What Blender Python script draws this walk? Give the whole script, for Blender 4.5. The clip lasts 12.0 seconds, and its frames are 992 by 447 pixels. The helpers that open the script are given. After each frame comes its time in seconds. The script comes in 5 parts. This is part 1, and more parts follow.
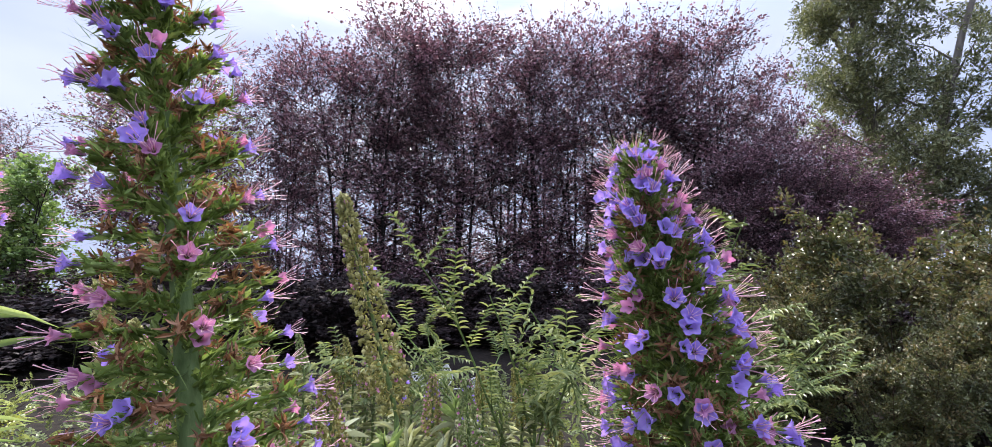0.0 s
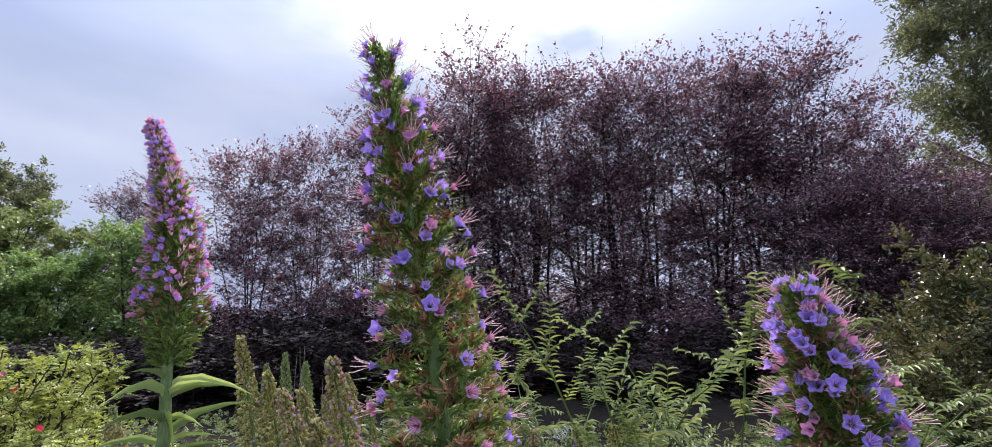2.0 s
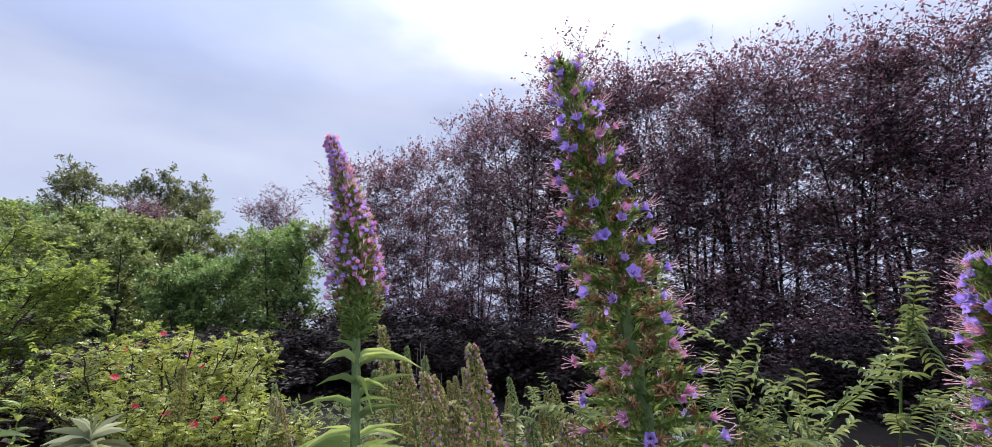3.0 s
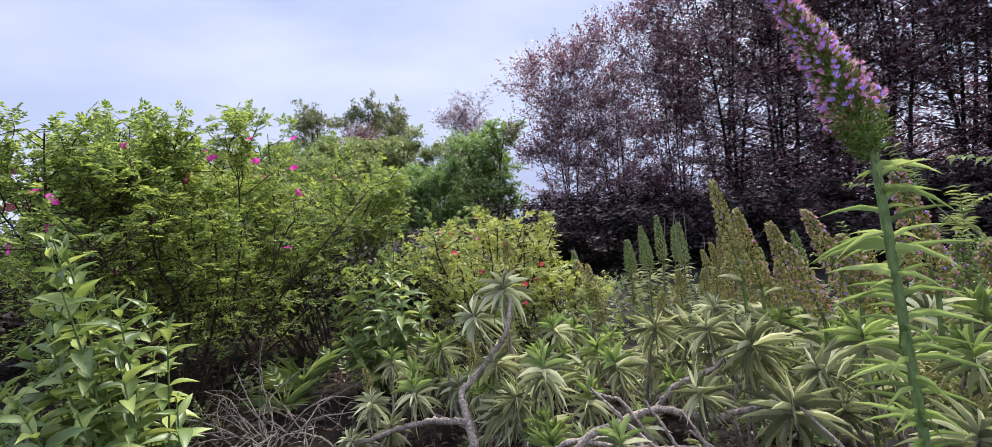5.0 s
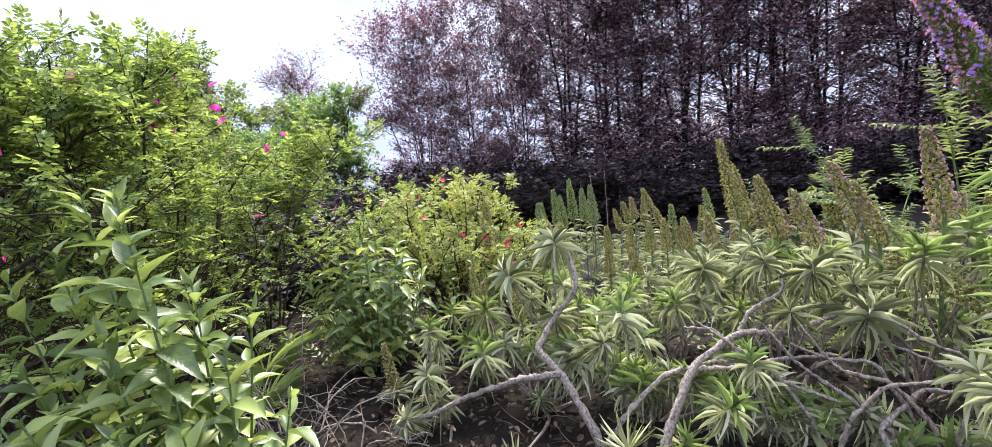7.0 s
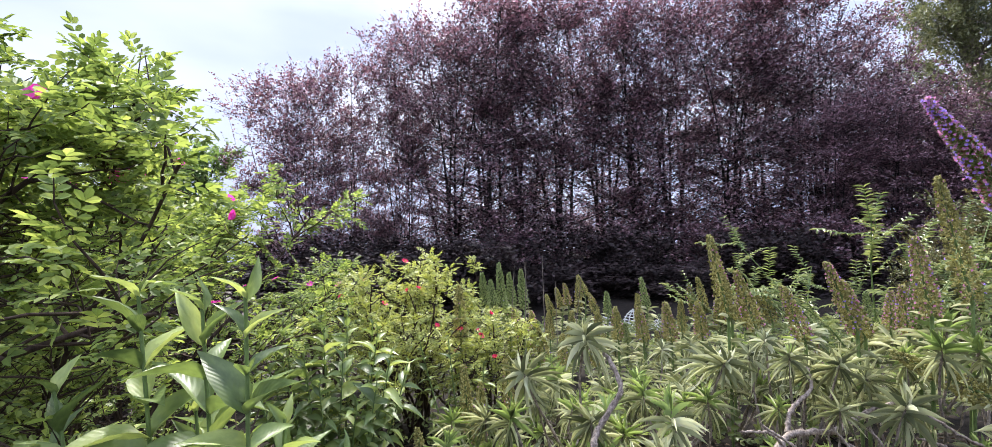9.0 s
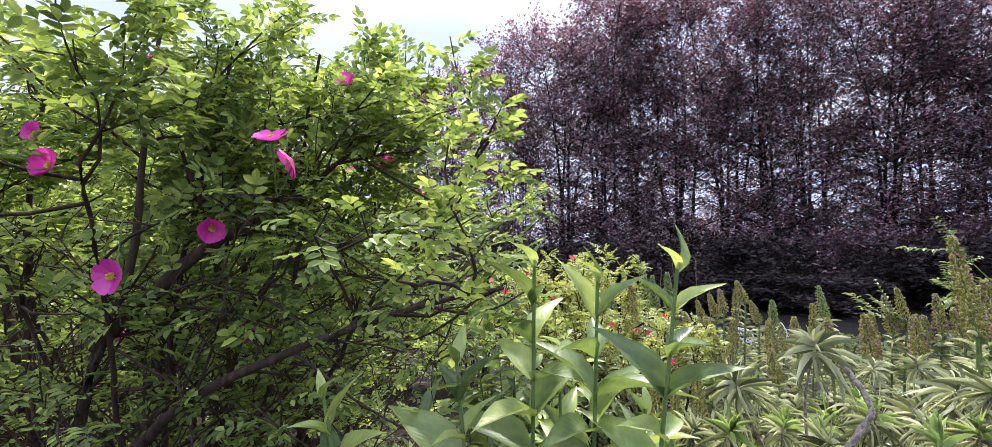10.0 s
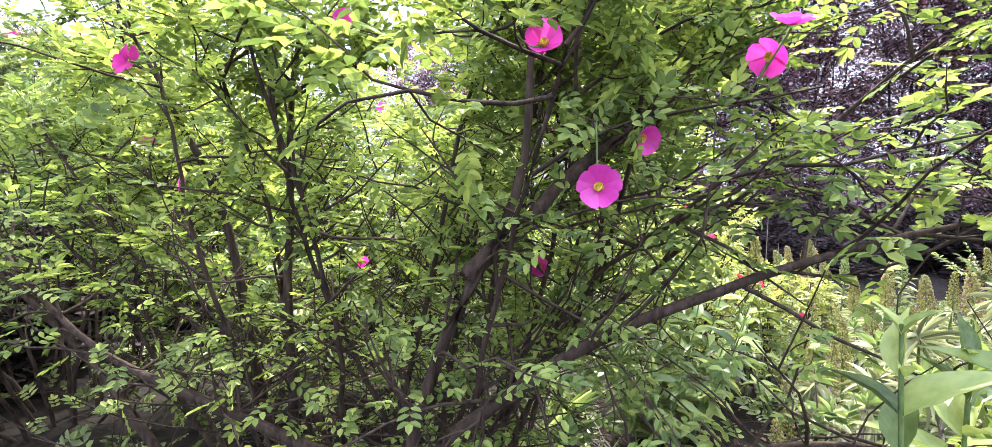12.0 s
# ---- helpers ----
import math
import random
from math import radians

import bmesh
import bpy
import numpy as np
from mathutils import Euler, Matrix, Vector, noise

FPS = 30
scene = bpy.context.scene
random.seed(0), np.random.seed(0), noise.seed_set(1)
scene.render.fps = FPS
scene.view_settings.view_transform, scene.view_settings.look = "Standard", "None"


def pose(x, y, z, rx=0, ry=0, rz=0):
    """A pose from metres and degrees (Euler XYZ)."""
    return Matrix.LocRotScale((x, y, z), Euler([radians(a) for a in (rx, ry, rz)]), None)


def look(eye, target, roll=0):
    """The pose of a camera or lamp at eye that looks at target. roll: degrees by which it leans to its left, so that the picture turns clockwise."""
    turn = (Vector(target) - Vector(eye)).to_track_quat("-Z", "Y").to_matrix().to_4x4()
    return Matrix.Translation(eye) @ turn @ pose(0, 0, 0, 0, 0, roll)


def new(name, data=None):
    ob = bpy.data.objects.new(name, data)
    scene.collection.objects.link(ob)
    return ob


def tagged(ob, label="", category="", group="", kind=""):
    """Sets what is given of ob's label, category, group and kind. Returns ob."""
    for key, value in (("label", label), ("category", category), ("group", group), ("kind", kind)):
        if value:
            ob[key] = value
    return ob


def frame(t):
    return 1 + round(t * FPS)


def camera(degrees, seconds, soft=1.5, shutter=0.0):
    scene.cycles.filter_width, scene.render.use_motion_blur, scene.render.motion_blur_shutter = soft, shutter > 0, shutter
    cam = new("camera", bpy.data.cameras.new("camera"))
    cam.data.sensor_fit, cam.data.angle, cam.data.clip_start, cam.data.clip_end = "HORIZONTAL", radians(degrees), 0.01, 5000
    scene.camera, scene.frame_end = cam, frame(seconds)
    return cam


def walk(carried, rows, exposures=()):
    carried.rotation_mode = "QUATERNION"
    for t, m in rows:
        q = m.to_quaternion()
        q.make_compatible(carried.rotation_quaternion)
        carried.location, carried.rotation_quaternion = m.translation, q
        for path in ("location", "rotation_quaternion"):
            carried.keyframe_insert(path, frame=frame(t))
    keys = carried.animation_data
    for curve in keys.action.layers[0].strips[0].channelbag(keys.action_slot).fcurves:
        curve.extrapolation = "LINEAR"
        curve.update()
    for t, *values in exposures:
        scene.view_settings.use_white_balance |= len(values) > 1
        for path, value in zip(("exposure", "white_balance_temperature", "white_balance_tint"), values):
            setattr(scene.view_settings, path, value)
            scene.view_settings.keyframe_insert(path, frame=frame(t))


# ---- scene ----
EXPOSURES = [(0.0, 1.15), (1.0, 0.8), (2.5, 0.75), (3.7, 0.85), (5.3, 1.05), (6.5, 1.4), (7.5, 1.6), (9.3, 1.35), (10.0, 1.45), (10.5, 1.75), (11.2, 2.15), (12.0, 2.55)]
cam = camera(92.11, 12.0, soft=0.3)
walk(cam, [
    (0.0, pose(0.000, 0.000, 1.500, 92.00, -0.04, -0.00)),
    (0.5, pose(-0.034, -0.035, 1.528, 93.97, 0.17, 2.83)),
    (1.0, pose(-0.049, -0.068, 1.558, 95.24, 0.69, 4.95)),
    (1.5, pose(-0.065, -0.083, 1.570, 96.29, 0.69, 6.48)),
    (2.0, pose(-0.092, -0.104, 1.576, 96.86, 0.81, 8.99)),
    (2.5, pose(-0.106, -0.111, 1.572, 97.17, 0.60, 11.69)),
    (3.0, pose(-0.162, -0.208, 1.546, 97.37, 0.13, 20.95)),
    (3.5, pose(-0.280, -0.368, 1.499, 94.14, 0.18, 27.90)),
    (3.7, pose(-0.329, -0.474, 1.486, 91.44, 1.01, 30.50)),
    (5.3, pose(-0.914, -0.879, 1.475, 84.48, 8.20, 41.86)),
    (5.5, pose(-1.012, -0.969, 1.496, 84.05, 9.50, 38.53)),
    (6.0, pose(-1.256, -1.158, 1.520, 80.97, 9.29, 33.56)),
    (6.5, pose(-1.572, -1.287, 1.536, 80.42, 8.94, 31.65)),
    (7.0, pose(-1.894, -1.405, 1.542, 79.20, 6.61, 20.50)),
    (7.5, pose(-2.105, -1.429, 1.620, 82.04, 4.74, 8.05)),
    (7.7, pose(-2.178, -1.390, 1.654, 83.42, 4.67, 3.99)),
    (9.3, pose(-2.987, -1.310, 1.615, 87.61, 1.44, 5.44)),
    (9.5, pose(-3.084, -1.316, 1.614, 87.89, 1.67, 9.35)),
    (10.0, pose(-3.354, -1.314, 1.579, 88.26, 2.08, 16.51)),
    (10.5, pose(-3.616, -1.388, 1.562, 87.31, 3.18, 20.22)),
    (11.0, pose(-3.857, -1.459, 1.544, 83.51, 4.20, 21.30)),
    (11.5, pose(-4.143, -1.469, 1.522, 83.29, 2.27, 20.96)),
    (12.0, pose(-4.307, -1.422, 1.510, 82.99, 0.34, 14.85)),
], exposures=EXPOSURES)

# ---------------------------------------------------------------- light
SUN_AZ, SUN_EL = -10.0, 46.0
sun_dir = Vector((math.sin(radians(SUN_AZ)) * math.cos(radians(SUN_EL)), math.cos(radians(SUN_AZ)) * math.cos(radians(SUN_EL)), math.sin(radians(SUN_EL))))
world = bpy.data.worlds.new("overcast_sky")
scene.world = world
world.use_nodes = True
wn, wl = world.node_tree.nodes, world.node_tree.links
wn.clear()
w_out, w_bg = wn.new("ShaderNodeOutputWorld"), wn.new("ShaderNodeBackground")
w_sky = wn.new("ShaderNodeTexSky")
w_sky.sky_type, w_sky.sun_disc = "NISHITA", False
w_sky.sun_elevation, w_sky.sun_rotation = radians(SUN_EL), radians(SUN_AZ)
w_tc, w_map = wn.new("ShaderNodeTexCoord"), wn.new("ShaderNodeMapping")
w_map.inputs["Scale"].default_value = (1.0, 1.0, 2.6)
w_noise, w_ramp = wn.new("ShaderNodeTexNoise"), wn.new("ShaderNodeValToRGB")
w_noise.inputs["Scale"].default_value, w_noise.inputs["Detail"].default_value = 1.9, 5.0
w_noise.inputs["Roughness"].default_value = 0.45
w_ramp.color_ramp.elements[0].position, w_ramp.color_ramp.elements[0].color = 0.36, (5.3, 6.2, 9.4, 1)
w_ramp.color_ramp.elements[1].position, w_ramp.color_ramp.elements[1].color = 0.72, (8.6, 9.2, 11.4, 1)
w_dot, w_glow = wn.new("ShaderNodeVectorMath"), wn.new("ShaderNodeMapRange")
w_dot.operation = "DOT_PRODUCT"
w_dot.inputs[1].default_value = sun_dir
w_glow.inputs["From Min"].default_value, w_glow.inputs["From Max"].default_value = 0.86, 1.0
w_glow.inputs["To Max"].default_value = 1.0
w_glow.interpolation_type = "SMOOTHSTEP"
w_white, w_over = wn.new("ShaderNodeMix"), wn.new("ShaderNodeMix")
for m in (w_white, w_over):
    m.data_type = "RGBA"
w_puff = wn.new("ShaderNodeMath")
w_puff.operation = "MULTIPLY"
w_pr = wn.new("ShaderNodeMapRange")
w_pr.inputs["From Min"].default_value, w_pr.inputs["From Max"].default_value = 0.38, 0.6
w_n2 = wn.new("ShaderNodeTexNoise")
w_n2.inputs["Scale"].default_value, w_n2.inputs["Detail"].default_value = 4.2, 4.0
wl.new(w_tc.outputs["Generated"], w_map.inputs["Vector"])
wl.new(w_map.outputs[0], w_noise.inputs["Vector"])
wl.new(w_map.outputs[0], w_n2.inputs["Vector"])
wl.new(w_n2.outputs["Fac"], w_pr.inputs["Value"])
wl.new(w_noise.outputs["Fac"], w_ramp.inputs["Fac"])
wl.new(w_tc.outputs["Generated"], w_dot.inputs[0])
wl.new(w_dot.outputs["Value"], w_glow.inputs["Value"])
wl.new(w_glow.outputs[0], w_puff.inputs[0])
wl.new(w_pr.outputs[0], w_puff.inputs[1])
wl.new(w_puff.outputs[0], w_white.inputs[0])
wl.new(w_ramp.outputs["Color"], w_white.inputs[6])
w_white.inputs[7].default_value = (13.0, 13.0, 13.4, 1)
w_over.inputs[0].default_value = 0.93
wl.new(w_sky.outputs["Color"], w_over.inputs[6])
wl.new(w_white.outputs[2], w_over.inputs[7])
w_sep, w_zen, w_mul = wn.new("ShaderNodeSeparateXYZ"), wn.new("ShaderNodeMapRange"), wn.new("ShaderNodeVectorMath")
w_zen.inputs["From Min"].default_value, w_zen.inputs["From Max"].default_value = 0.35, 1.0
w_zen.inputs["To Min"].default_value, w_zen.inputs["To Max"].default_value = 1.0, 3.0
w_mul.operation = "SCALE"
wl.new(w_tc.outputs["Generated"], w_sep.inputs[0])
wl.new(w_sep.outputs["Z"], w_zen.inputs["Value"])
wl.new(w_zen.outputs[0], w_mul.inputs["Scale"])
wl.new(w_over.outputs[2], w_mul.inputs[0])
wl.new(w_mul.outputs[0], w_bg.inputs["Color"])
w_bg.inputs["Strength"].default_value = 0.052
wl.new(w_bg.outputs[0], w_out.inputs["Surface"])

sun = new("sun", bpy.data.lights.new("sun", "SUN"))
sun.data.energy, sun.data.angle, sun.data.color = 4.2, radians(11), (1.0, 0.96, 0.90)
sun.matrix_world = look(tuple(sun_dir * 60), (0, 0, 0))


# ---------------------------------------------------------------- materials
def nodes_of(name):
    m = bpy.data.materials.new(name)
    m.use_nodes = True
    m.node_tree.nodes.clear()
    return m, m.node_tree.nodes, m.node_tree.links


def leaf_mat(name, dark, mid, light, trans=0.35, rough=0.45, patch=3.0, gloss=0.45, warm=(1.10, 1.06, 0.80), spread=0.5):
    """A leaf: colour varies from leaf to leaf and in patches; part of the light goes through."""
    m, n, l = nodes_of(name)
    out, mix, pr, tr = (n.new("ShaderNode" + k) for k in ("OutputMaterial", "MixShader", "BsdfPrincipled", "BsdfTranslucent"))
    geo, ramp, tc, noi, add = (n.new("ShaderNode" + k) for k in ("NewGeometry", "ValToRGB", "TexCoord", "TexNoise", "Math"))
    noi.inputs["Scale"].default_value, noi.inputs["Detail"].default_value = patch, 3.0
    mr = n.new("ShaderNodeMapRange")
    mr.inputs["From Min"].default_value, mr.inputs["From Max"].default_value = 0.3, 0.7
    mr.inputs["To Max"].default_value = 1.0 - spread
    sc = n.new("ShaderNodeMath")
    sc.operation = "MULTIPLY"
    sc.inputs[1].default_value = spread
    l.new(tc.outputs["Object"], noi.inputs["Vector"])
    l.new(noi.outputs["Fac"], mr.inputs["Value"])
    l.new(geo.outputs["Random Per Island"], sc.inputs[0])
    l.new(mr.outputs[0], add.inputs[0])
    l.new(sc.outputs[0], add.inputs[1])
    l.new(add.outputs[0], ramp.inputs["Fac"])
    e = ramp.color_ramp.elements
    e[0].color, e[1].color = (*dark, 1), (*light, 1)
    k = e.new(0.5)
    k.color = (*mid, 1)
    vein = n.new("ShaderNodeTexNoise")
    vein.inputs["Scale"].default_value = 160.0
    bump = n.new("ShaderNodeBump")
    bump.inputs["Strength"].default_value, bump.inputs["Distance"].default_value = 0.25, 0.004
    l.new(tc.outputs["Object"], vein.inputs["Vector"])
    l.new(vein.outputs["Fac"], bump.inputs["Height"])
    l.new(bump.outputs[0], pr.inputs["Normal"])
    l.new(ramp.outputs[0], pr.inputs["Base Color"])
    pr.inputs["Roughness"].default_value = rough
    pr.inputs["Specular IOR Level"].default_value = gloss
    tint = n.new("ShaderNodeMix")
    tint.data_type, tint.blend_type = "RGBA", "MULTIPLY"
    tint.inputs[0].default_value = 1.0
    tint.inputs[7].default_value = (*warm, 1)
    l.new(ramp.outputs[0], tint.inputs[6])
    l.new(tint.outputs[2], tr.inputs["Color"])
    mix.inputs[0].default_value = trans
    l.new(pr.outputs[0], mix.inputs[1])
    l.new(tr.outputs[0], mix.inputs[2])
    l.new(mix.outputs[0], out.inputs["Surface"])
    return m


def bark_mat(name, dark, light, scale=30.0, stretch=(1, 1, 0.15), rough=0.85, depth=0.01):
    m, n, l = nodes_of(name)
    out, pr, tc, mp, noi, ramp, bump = (n.new("ShaderNode" + k) for k in ("OutputMaterial", "BsdfPrincipled", "TexCoord", "Mapping", "TexNoise", "ValToRGB", "Bump"))
    mp.inputs["Scale"].default_value = stretch
    noi.inputs["Scale"].default_value, noi.inputs["Detail"].default_value, noi.inputs["Roughness"].default_value = scale, 6.0, 0.65
    e = ramp.color_ramp.elements
    e[0].position, e[0].color, e[1].position, e[1].color = 0.3, (*dark, 1), 0.72, (*light, 1)
    bump.inputs["Strength"].default_value, bump.inputs["Distance"].default_value = 0.8, depth
    l.new(tc.outputs["Object"], mp.inputs["Vector"])
    l.new(mp.outputs[0], noi.inputs["Vector"])
    l.new(noi.outputs["Fac"], ramp.inputs["Fac"])
    l.new(noi.outputs["Fac"], bump.inputs["Height"])
    l.new(ramp.outputs[0], pr.inputs["Base Color"])
    l.new(bump.outputs[0], pr.inputs["Normal"])
    pr.inputs["Roughness"].default_value = rough
    pr.inputs["Specular IOR Level"].default_value = 0.15
    l.new(pr.outputs[0], out.inputs["Surface"])
    return m


# dark soil, taken nearer black to stand for shade under the plants
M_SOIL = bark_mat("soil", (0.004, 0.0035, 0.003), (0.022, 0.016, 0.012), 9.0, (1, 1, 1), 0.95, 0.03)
M_BEECH = leaf_mat("copper_beech_leaf", (0.038, 0.022, 0.030), (0.175, 0.102, 0.122), (0.48, 0.32, 0.35), 0.32, 0.36, 0.7, 0.65, (1.2, 0.82, 0.92), 0.8)
M_BEECHWOOD = bark_mat("beech_bark", (0.012, 0.010, 0.010), (0.05, 0.043, 0.04), 8.0)
M_GREEN = leaf_mat("maple_leaf", (0.08, 0.10, 0.045), (0.21, 0.26, 0.10), (0.38, 0.43, 0.17), 0.38, 0.45, 0.6, spread=0.6)
M_LIME = leaf_mat("lime_leaf", (0.08, 0.13, 0.05), (0.18, 0.28, 0.09), (0.32, 0.45, 0.15), 0.4, 0.45, 0.6, spread=0.6)
M_GUM = leaf_mat("gum_leaf", (0.06, 0.075, 0.04), (0.17, 0.19, 0.09), (0.36, 0.36, 0.18), 0.25, 0.4, 0.35, spread=0.6)
M_GUMWOOD = bark_mat("gum_bark", (0.10, 0.085, 0.07), (0.32, 0.29, 0.25), 3.0)
M_CONIFER = leaf_mat("conifer_needle", (0.012, 0.03, 0.012), (0.028, 0.055, 0.022), (0.05, 0.09, 0.03), 0.1, 0.6, 0.8)
M_PHOT = leaf_mat("photinia_leaf", (0.045, 0.06, 0.028), (0.11, 0.12, 0.045), (0.28, 0.19, 0.085), 0.28, 0.35, 0.8, 0.5)
M_ARCH = leaf_mat("arching_shrub_leaf", (0.08, 0.11, 0.045), (0.20, 0.25, 0.10), (0.42, 0.43, 0.18), 0.3, 0.4, 1.6, spread=0.6)
M_ROSELEAF = leaf_mat("rose_leaf", (0.05, 0.08, 0.026), (0.195, 0.27, 0.07), (0.49, 0.56, 0.16), 0.50, 0.5, 2.2, 0.3, spread=0.7)
M_YELLOWROSE = leaf_mat("young_rose_leaf", (0.11, 0.14, 0.04), (0.32, 0.36, 0.09), (0.58, 0.60, 0.17), 0.38, 0.42, 2.6, 0.45, spread=0.6)
# leaf colour near black to stand for shade under beeches and behind roses
M_DIM = leaf_mat("painted_shade_leaf", (0.009, 0.007, 0.007), (0.024, 0.016, 0.017), (0.08, 0.055, 0.055), 0.15, 0.55, 0.8, 0.15, spread=0.8)
M_ROSEWOOD = bark_mat("rose_stem", (0.016, 0.010, 0.008), (0.095, 0.065, 0.048), 60.0)
M_ECHLEAF = leaf_mat("echium_leaf", (0.06, 0.075, 0.035), (0.37, 0.39, 0.22), (0.86, 0.86, 0.64), 0.26, 0.5, 3.0, 0.35, (1.08, 1.06, 0.8), 0.85)
M_ECHGREEN = leaf_mat("echium_young_leaf", (0.065, 0.10, 0.032), (0.32, 0.42, 0.14), (0.64, 0.72, 0.29), 0.30, 0.5, 3.0, 0.35, spread=0.8)
M_ECHWOOD = bark_mat("echium_wood", (0.045, 0.032, 0.026), (0.46, 0.38, 0.32), 90.0, (1, 1, 0.5), 0.85, 0.012)
M_BIGLEAF = leaf_mat("shrub_broad_leaf", (0.045, 0.075, 0.025), (0.19, 0.26, 0.08), (0.50, 0.56, 0.18), 0.40, 0.42, 4.0, 0.5, spread=0.75)
M_STEMGREEN = bark_mat("green_stem", (0.07, 0.11, 0.035), (0.20, 0.27, 0.10), 90.0, (1, 1, 0.3), 0.6, 0.003)
M_DEADTWIG = bark_mat("dead_twig", (0.10, 0.08, 0.065), (0.34, 0.29, 0.25), 60.0)


# ---------------------------------------------------------------- mesh helpers
rng = np.random.default_rng(7)


class Mesh:
    """Collects vertices and faces as arrays; build() makes one mesh of them."""

    def __init__(self):
        self.v, self.f, self.n = [], [], 0

    def add(self, verts, faces, mat=0, smooth=True):
        verts = np.asarray(verts, float).reshape(-1, 3)
        self.v.append(verts)
        self.f.append((np.asarray(faces, int) + self.n, mat, smooth))
        self.n += len(verts)

    def tube(self, pts, radii, sides=6, mat=0, rough=0.0):
        pts = np.asarray(pts, float)
        k = len(pts)
        radii = np.broadcast_to(np.asarray(radii, float), (k,))
        d = np.gradient(pts, axis=0)
        d /= np.linalg.norm(d, axis=1)[:, None] + 1e-9
        ref = np.where(np.abs(d[:, 2:3]) > 0.9, [[1.0, 0, 0]], [[0, 0, 1.0]])
        a = np.cross(d, ref)
        a /= np.linalg.norm(a, axis=1)[:, None] + 1e-9
        b = np.cross(d, a)
        th = np.arange(sides) * 2 * np.pi / sides
        ring = pts[:, None] + radii[:, None, None] * (np.cos(th)[None, :, None] * a[:, None] + np.sin(th)[None, :, None] * b[:, None])
        if rough:
            ring = ring + (ring - pts[:, None]) * rng.normal(0, rough, (k, sides, 1))
        i = np.arange(k - 1)[:, None] * sides
        j = np.arange(sides)[None]
        j2 = (j + 1) % sides
        self.add(ring, np.stack([i + j, i + j2, i + sides + j2, i + sides + j], -1).reshape(-1, 4), mat)

    def scatter(self, shape, p, d, up, length, width, mat=0, smooth=False):
        """Copies of a leaf shape (verts, faces): u along d, v across, w along the leaf's normal. Folded leaves keep a crisp midrib."""
        tv, tf = shape
        p, d, up = (np.asarray(q, float).reshape(-1, 3) for q in (p, d, up))
        n = len(p)
        if n == 0:
            return
        d = d / (np.linalg.norm(d, axis=1)[:, None] + 1e-9)
        s = np.cross(d, up)
        s /= np.linalg.norm(s, axis=1)[:, None] + 1e-9
        nn = np.cross(s, d)
        length = np.broadcast_to(length, (n,))[:, None, None]
        width = np.broadcast_to(width, (n,))[:, None, None]
        v = p[:, None] + tv[None, :, 0:1] * length * d[:, None] + tv[None, :, 1:2] * width * s[:, None] + tv[None, :, 2:3] * length * nn[:, None]
        f = (np.arange(n)[:, None, None] * len(tv) + tf[None]).reshape(-1, tf.shape[1])
        self.add(v, f, mat, smooth)

    def build(self, name, mats):
        me = bpy.data.meshes.new(name)
        v = np.concatenate(self.v)
        me.vertices.add(len(v))
        me.vertices.foreach_set("co", v.ravel())
        sizes = np.concatenate([np.full(len(f), f.shape[1]) for f, _, _ in self.f])
        loops = np.concatenate([f.ravel() for f, _, _ in self.f])
        me.loops.add(len(loops))
        me.loops.foreach_set("vertex_index", loops)
        me.polygons.add(len(sizes))
        me.polygons.foreach_set("loop_start", np.concatenate([[0], np.cumsum(sizes)[:-1]]))
        me.polygons.foreach_set("loop_total", sizes)
        me.polygons.foreach_set("material_index", np.concatenate([np.full(len(f), m) for f, m, _ in self.f]))
        me.polygons.foreach_set("use_smooth", np.concatenate([np.full(len(f), k) for f, _, k in self.f]))
        me.update(calc_edges=True)
        for m in mats if isinstance(mats, (list, tuple)) else [mats]:
            me.materials.append(m)
        return me


def part(name, mesh, mats, parent, label="", kind=""):
    """Links a mesh (or a Mesh to build) as one part under a thing."""
    ob = new(name, mesh.build(name, mats) if isinstance(mesh, Mesh) else mesh)
    ob.parent = parent
    return tagged(ob, label, kind=kind)


def thing(name, at, label, category, group="", kind=""):
    ob = new(name)
    ob.location = at
    ob.empty_display_size = 0.1
    return tagged(ob, label, category, group, kind)


def leaf_shape(rows, droop=0.0, fold=0.12, curl=0.0):
    """A leaf blade: rows of (u, half width); bent down along u, folded along the midrib."""
    v, f = [], []
    for u, h in rows:
        w = -droop * u * u
        v += [(u, -h, w + fold * h), (u, 0, w), (u, h, w + fold * h)]
    for i in range(len(rows) - 1):
        a = i * 3
        f += [(a, a + 1, a + 4, a + 3), (a + 1, a + 2, a + 5, a + 4)]
    return np.array(v, float), np.array(f)


QUAD = (np.array([(0, 0, 0), (0.45, 0.5, 0.03), (1, 0, -0.05), (0.45, -0.5, 0.03)], float), np.array([(0, 1, 2, 3)]))
HALVES = (np.array([(0, 0, 0), (0.32, 0.46, 0.10), (0.72, 0.40, 0.05), (1, 0, -0.10), (0.72, -0.40, 0.05), (0.32, -0.46, 0.10)], float), np.array([(0, 3, 2, 1), (0, 5, 4, 3)]))
LANCE = leaf_shape([(0, 0.12), (0.25, 0.42), (0.55, 0.5), (0.8, 0.3), (1, 0.02)], 0.28, 0.3)
LANCE_UP = leaf_shape([(0, 0.12), (0.25, 0.42), (0.55, 0.5), (0.8, 0.3), (1, 0.02)], 0.1, 0.35)
LANCE_HANG = leaf_shape([(0, 0.12), (0.2, 0.4), (0.5, 0.5), (0.8, 0.3), (1, 0.02)], 0.75, 0.3)
BROAD = leaf_shape([(0, 0.05), (0.1, 0.22), (0.25, 0.43), (0.42, 0.5), (0.6, 0.43), (0.78, 0.26), (0.92, 0.09), (1, 0.01)], 0.42, 0.3)


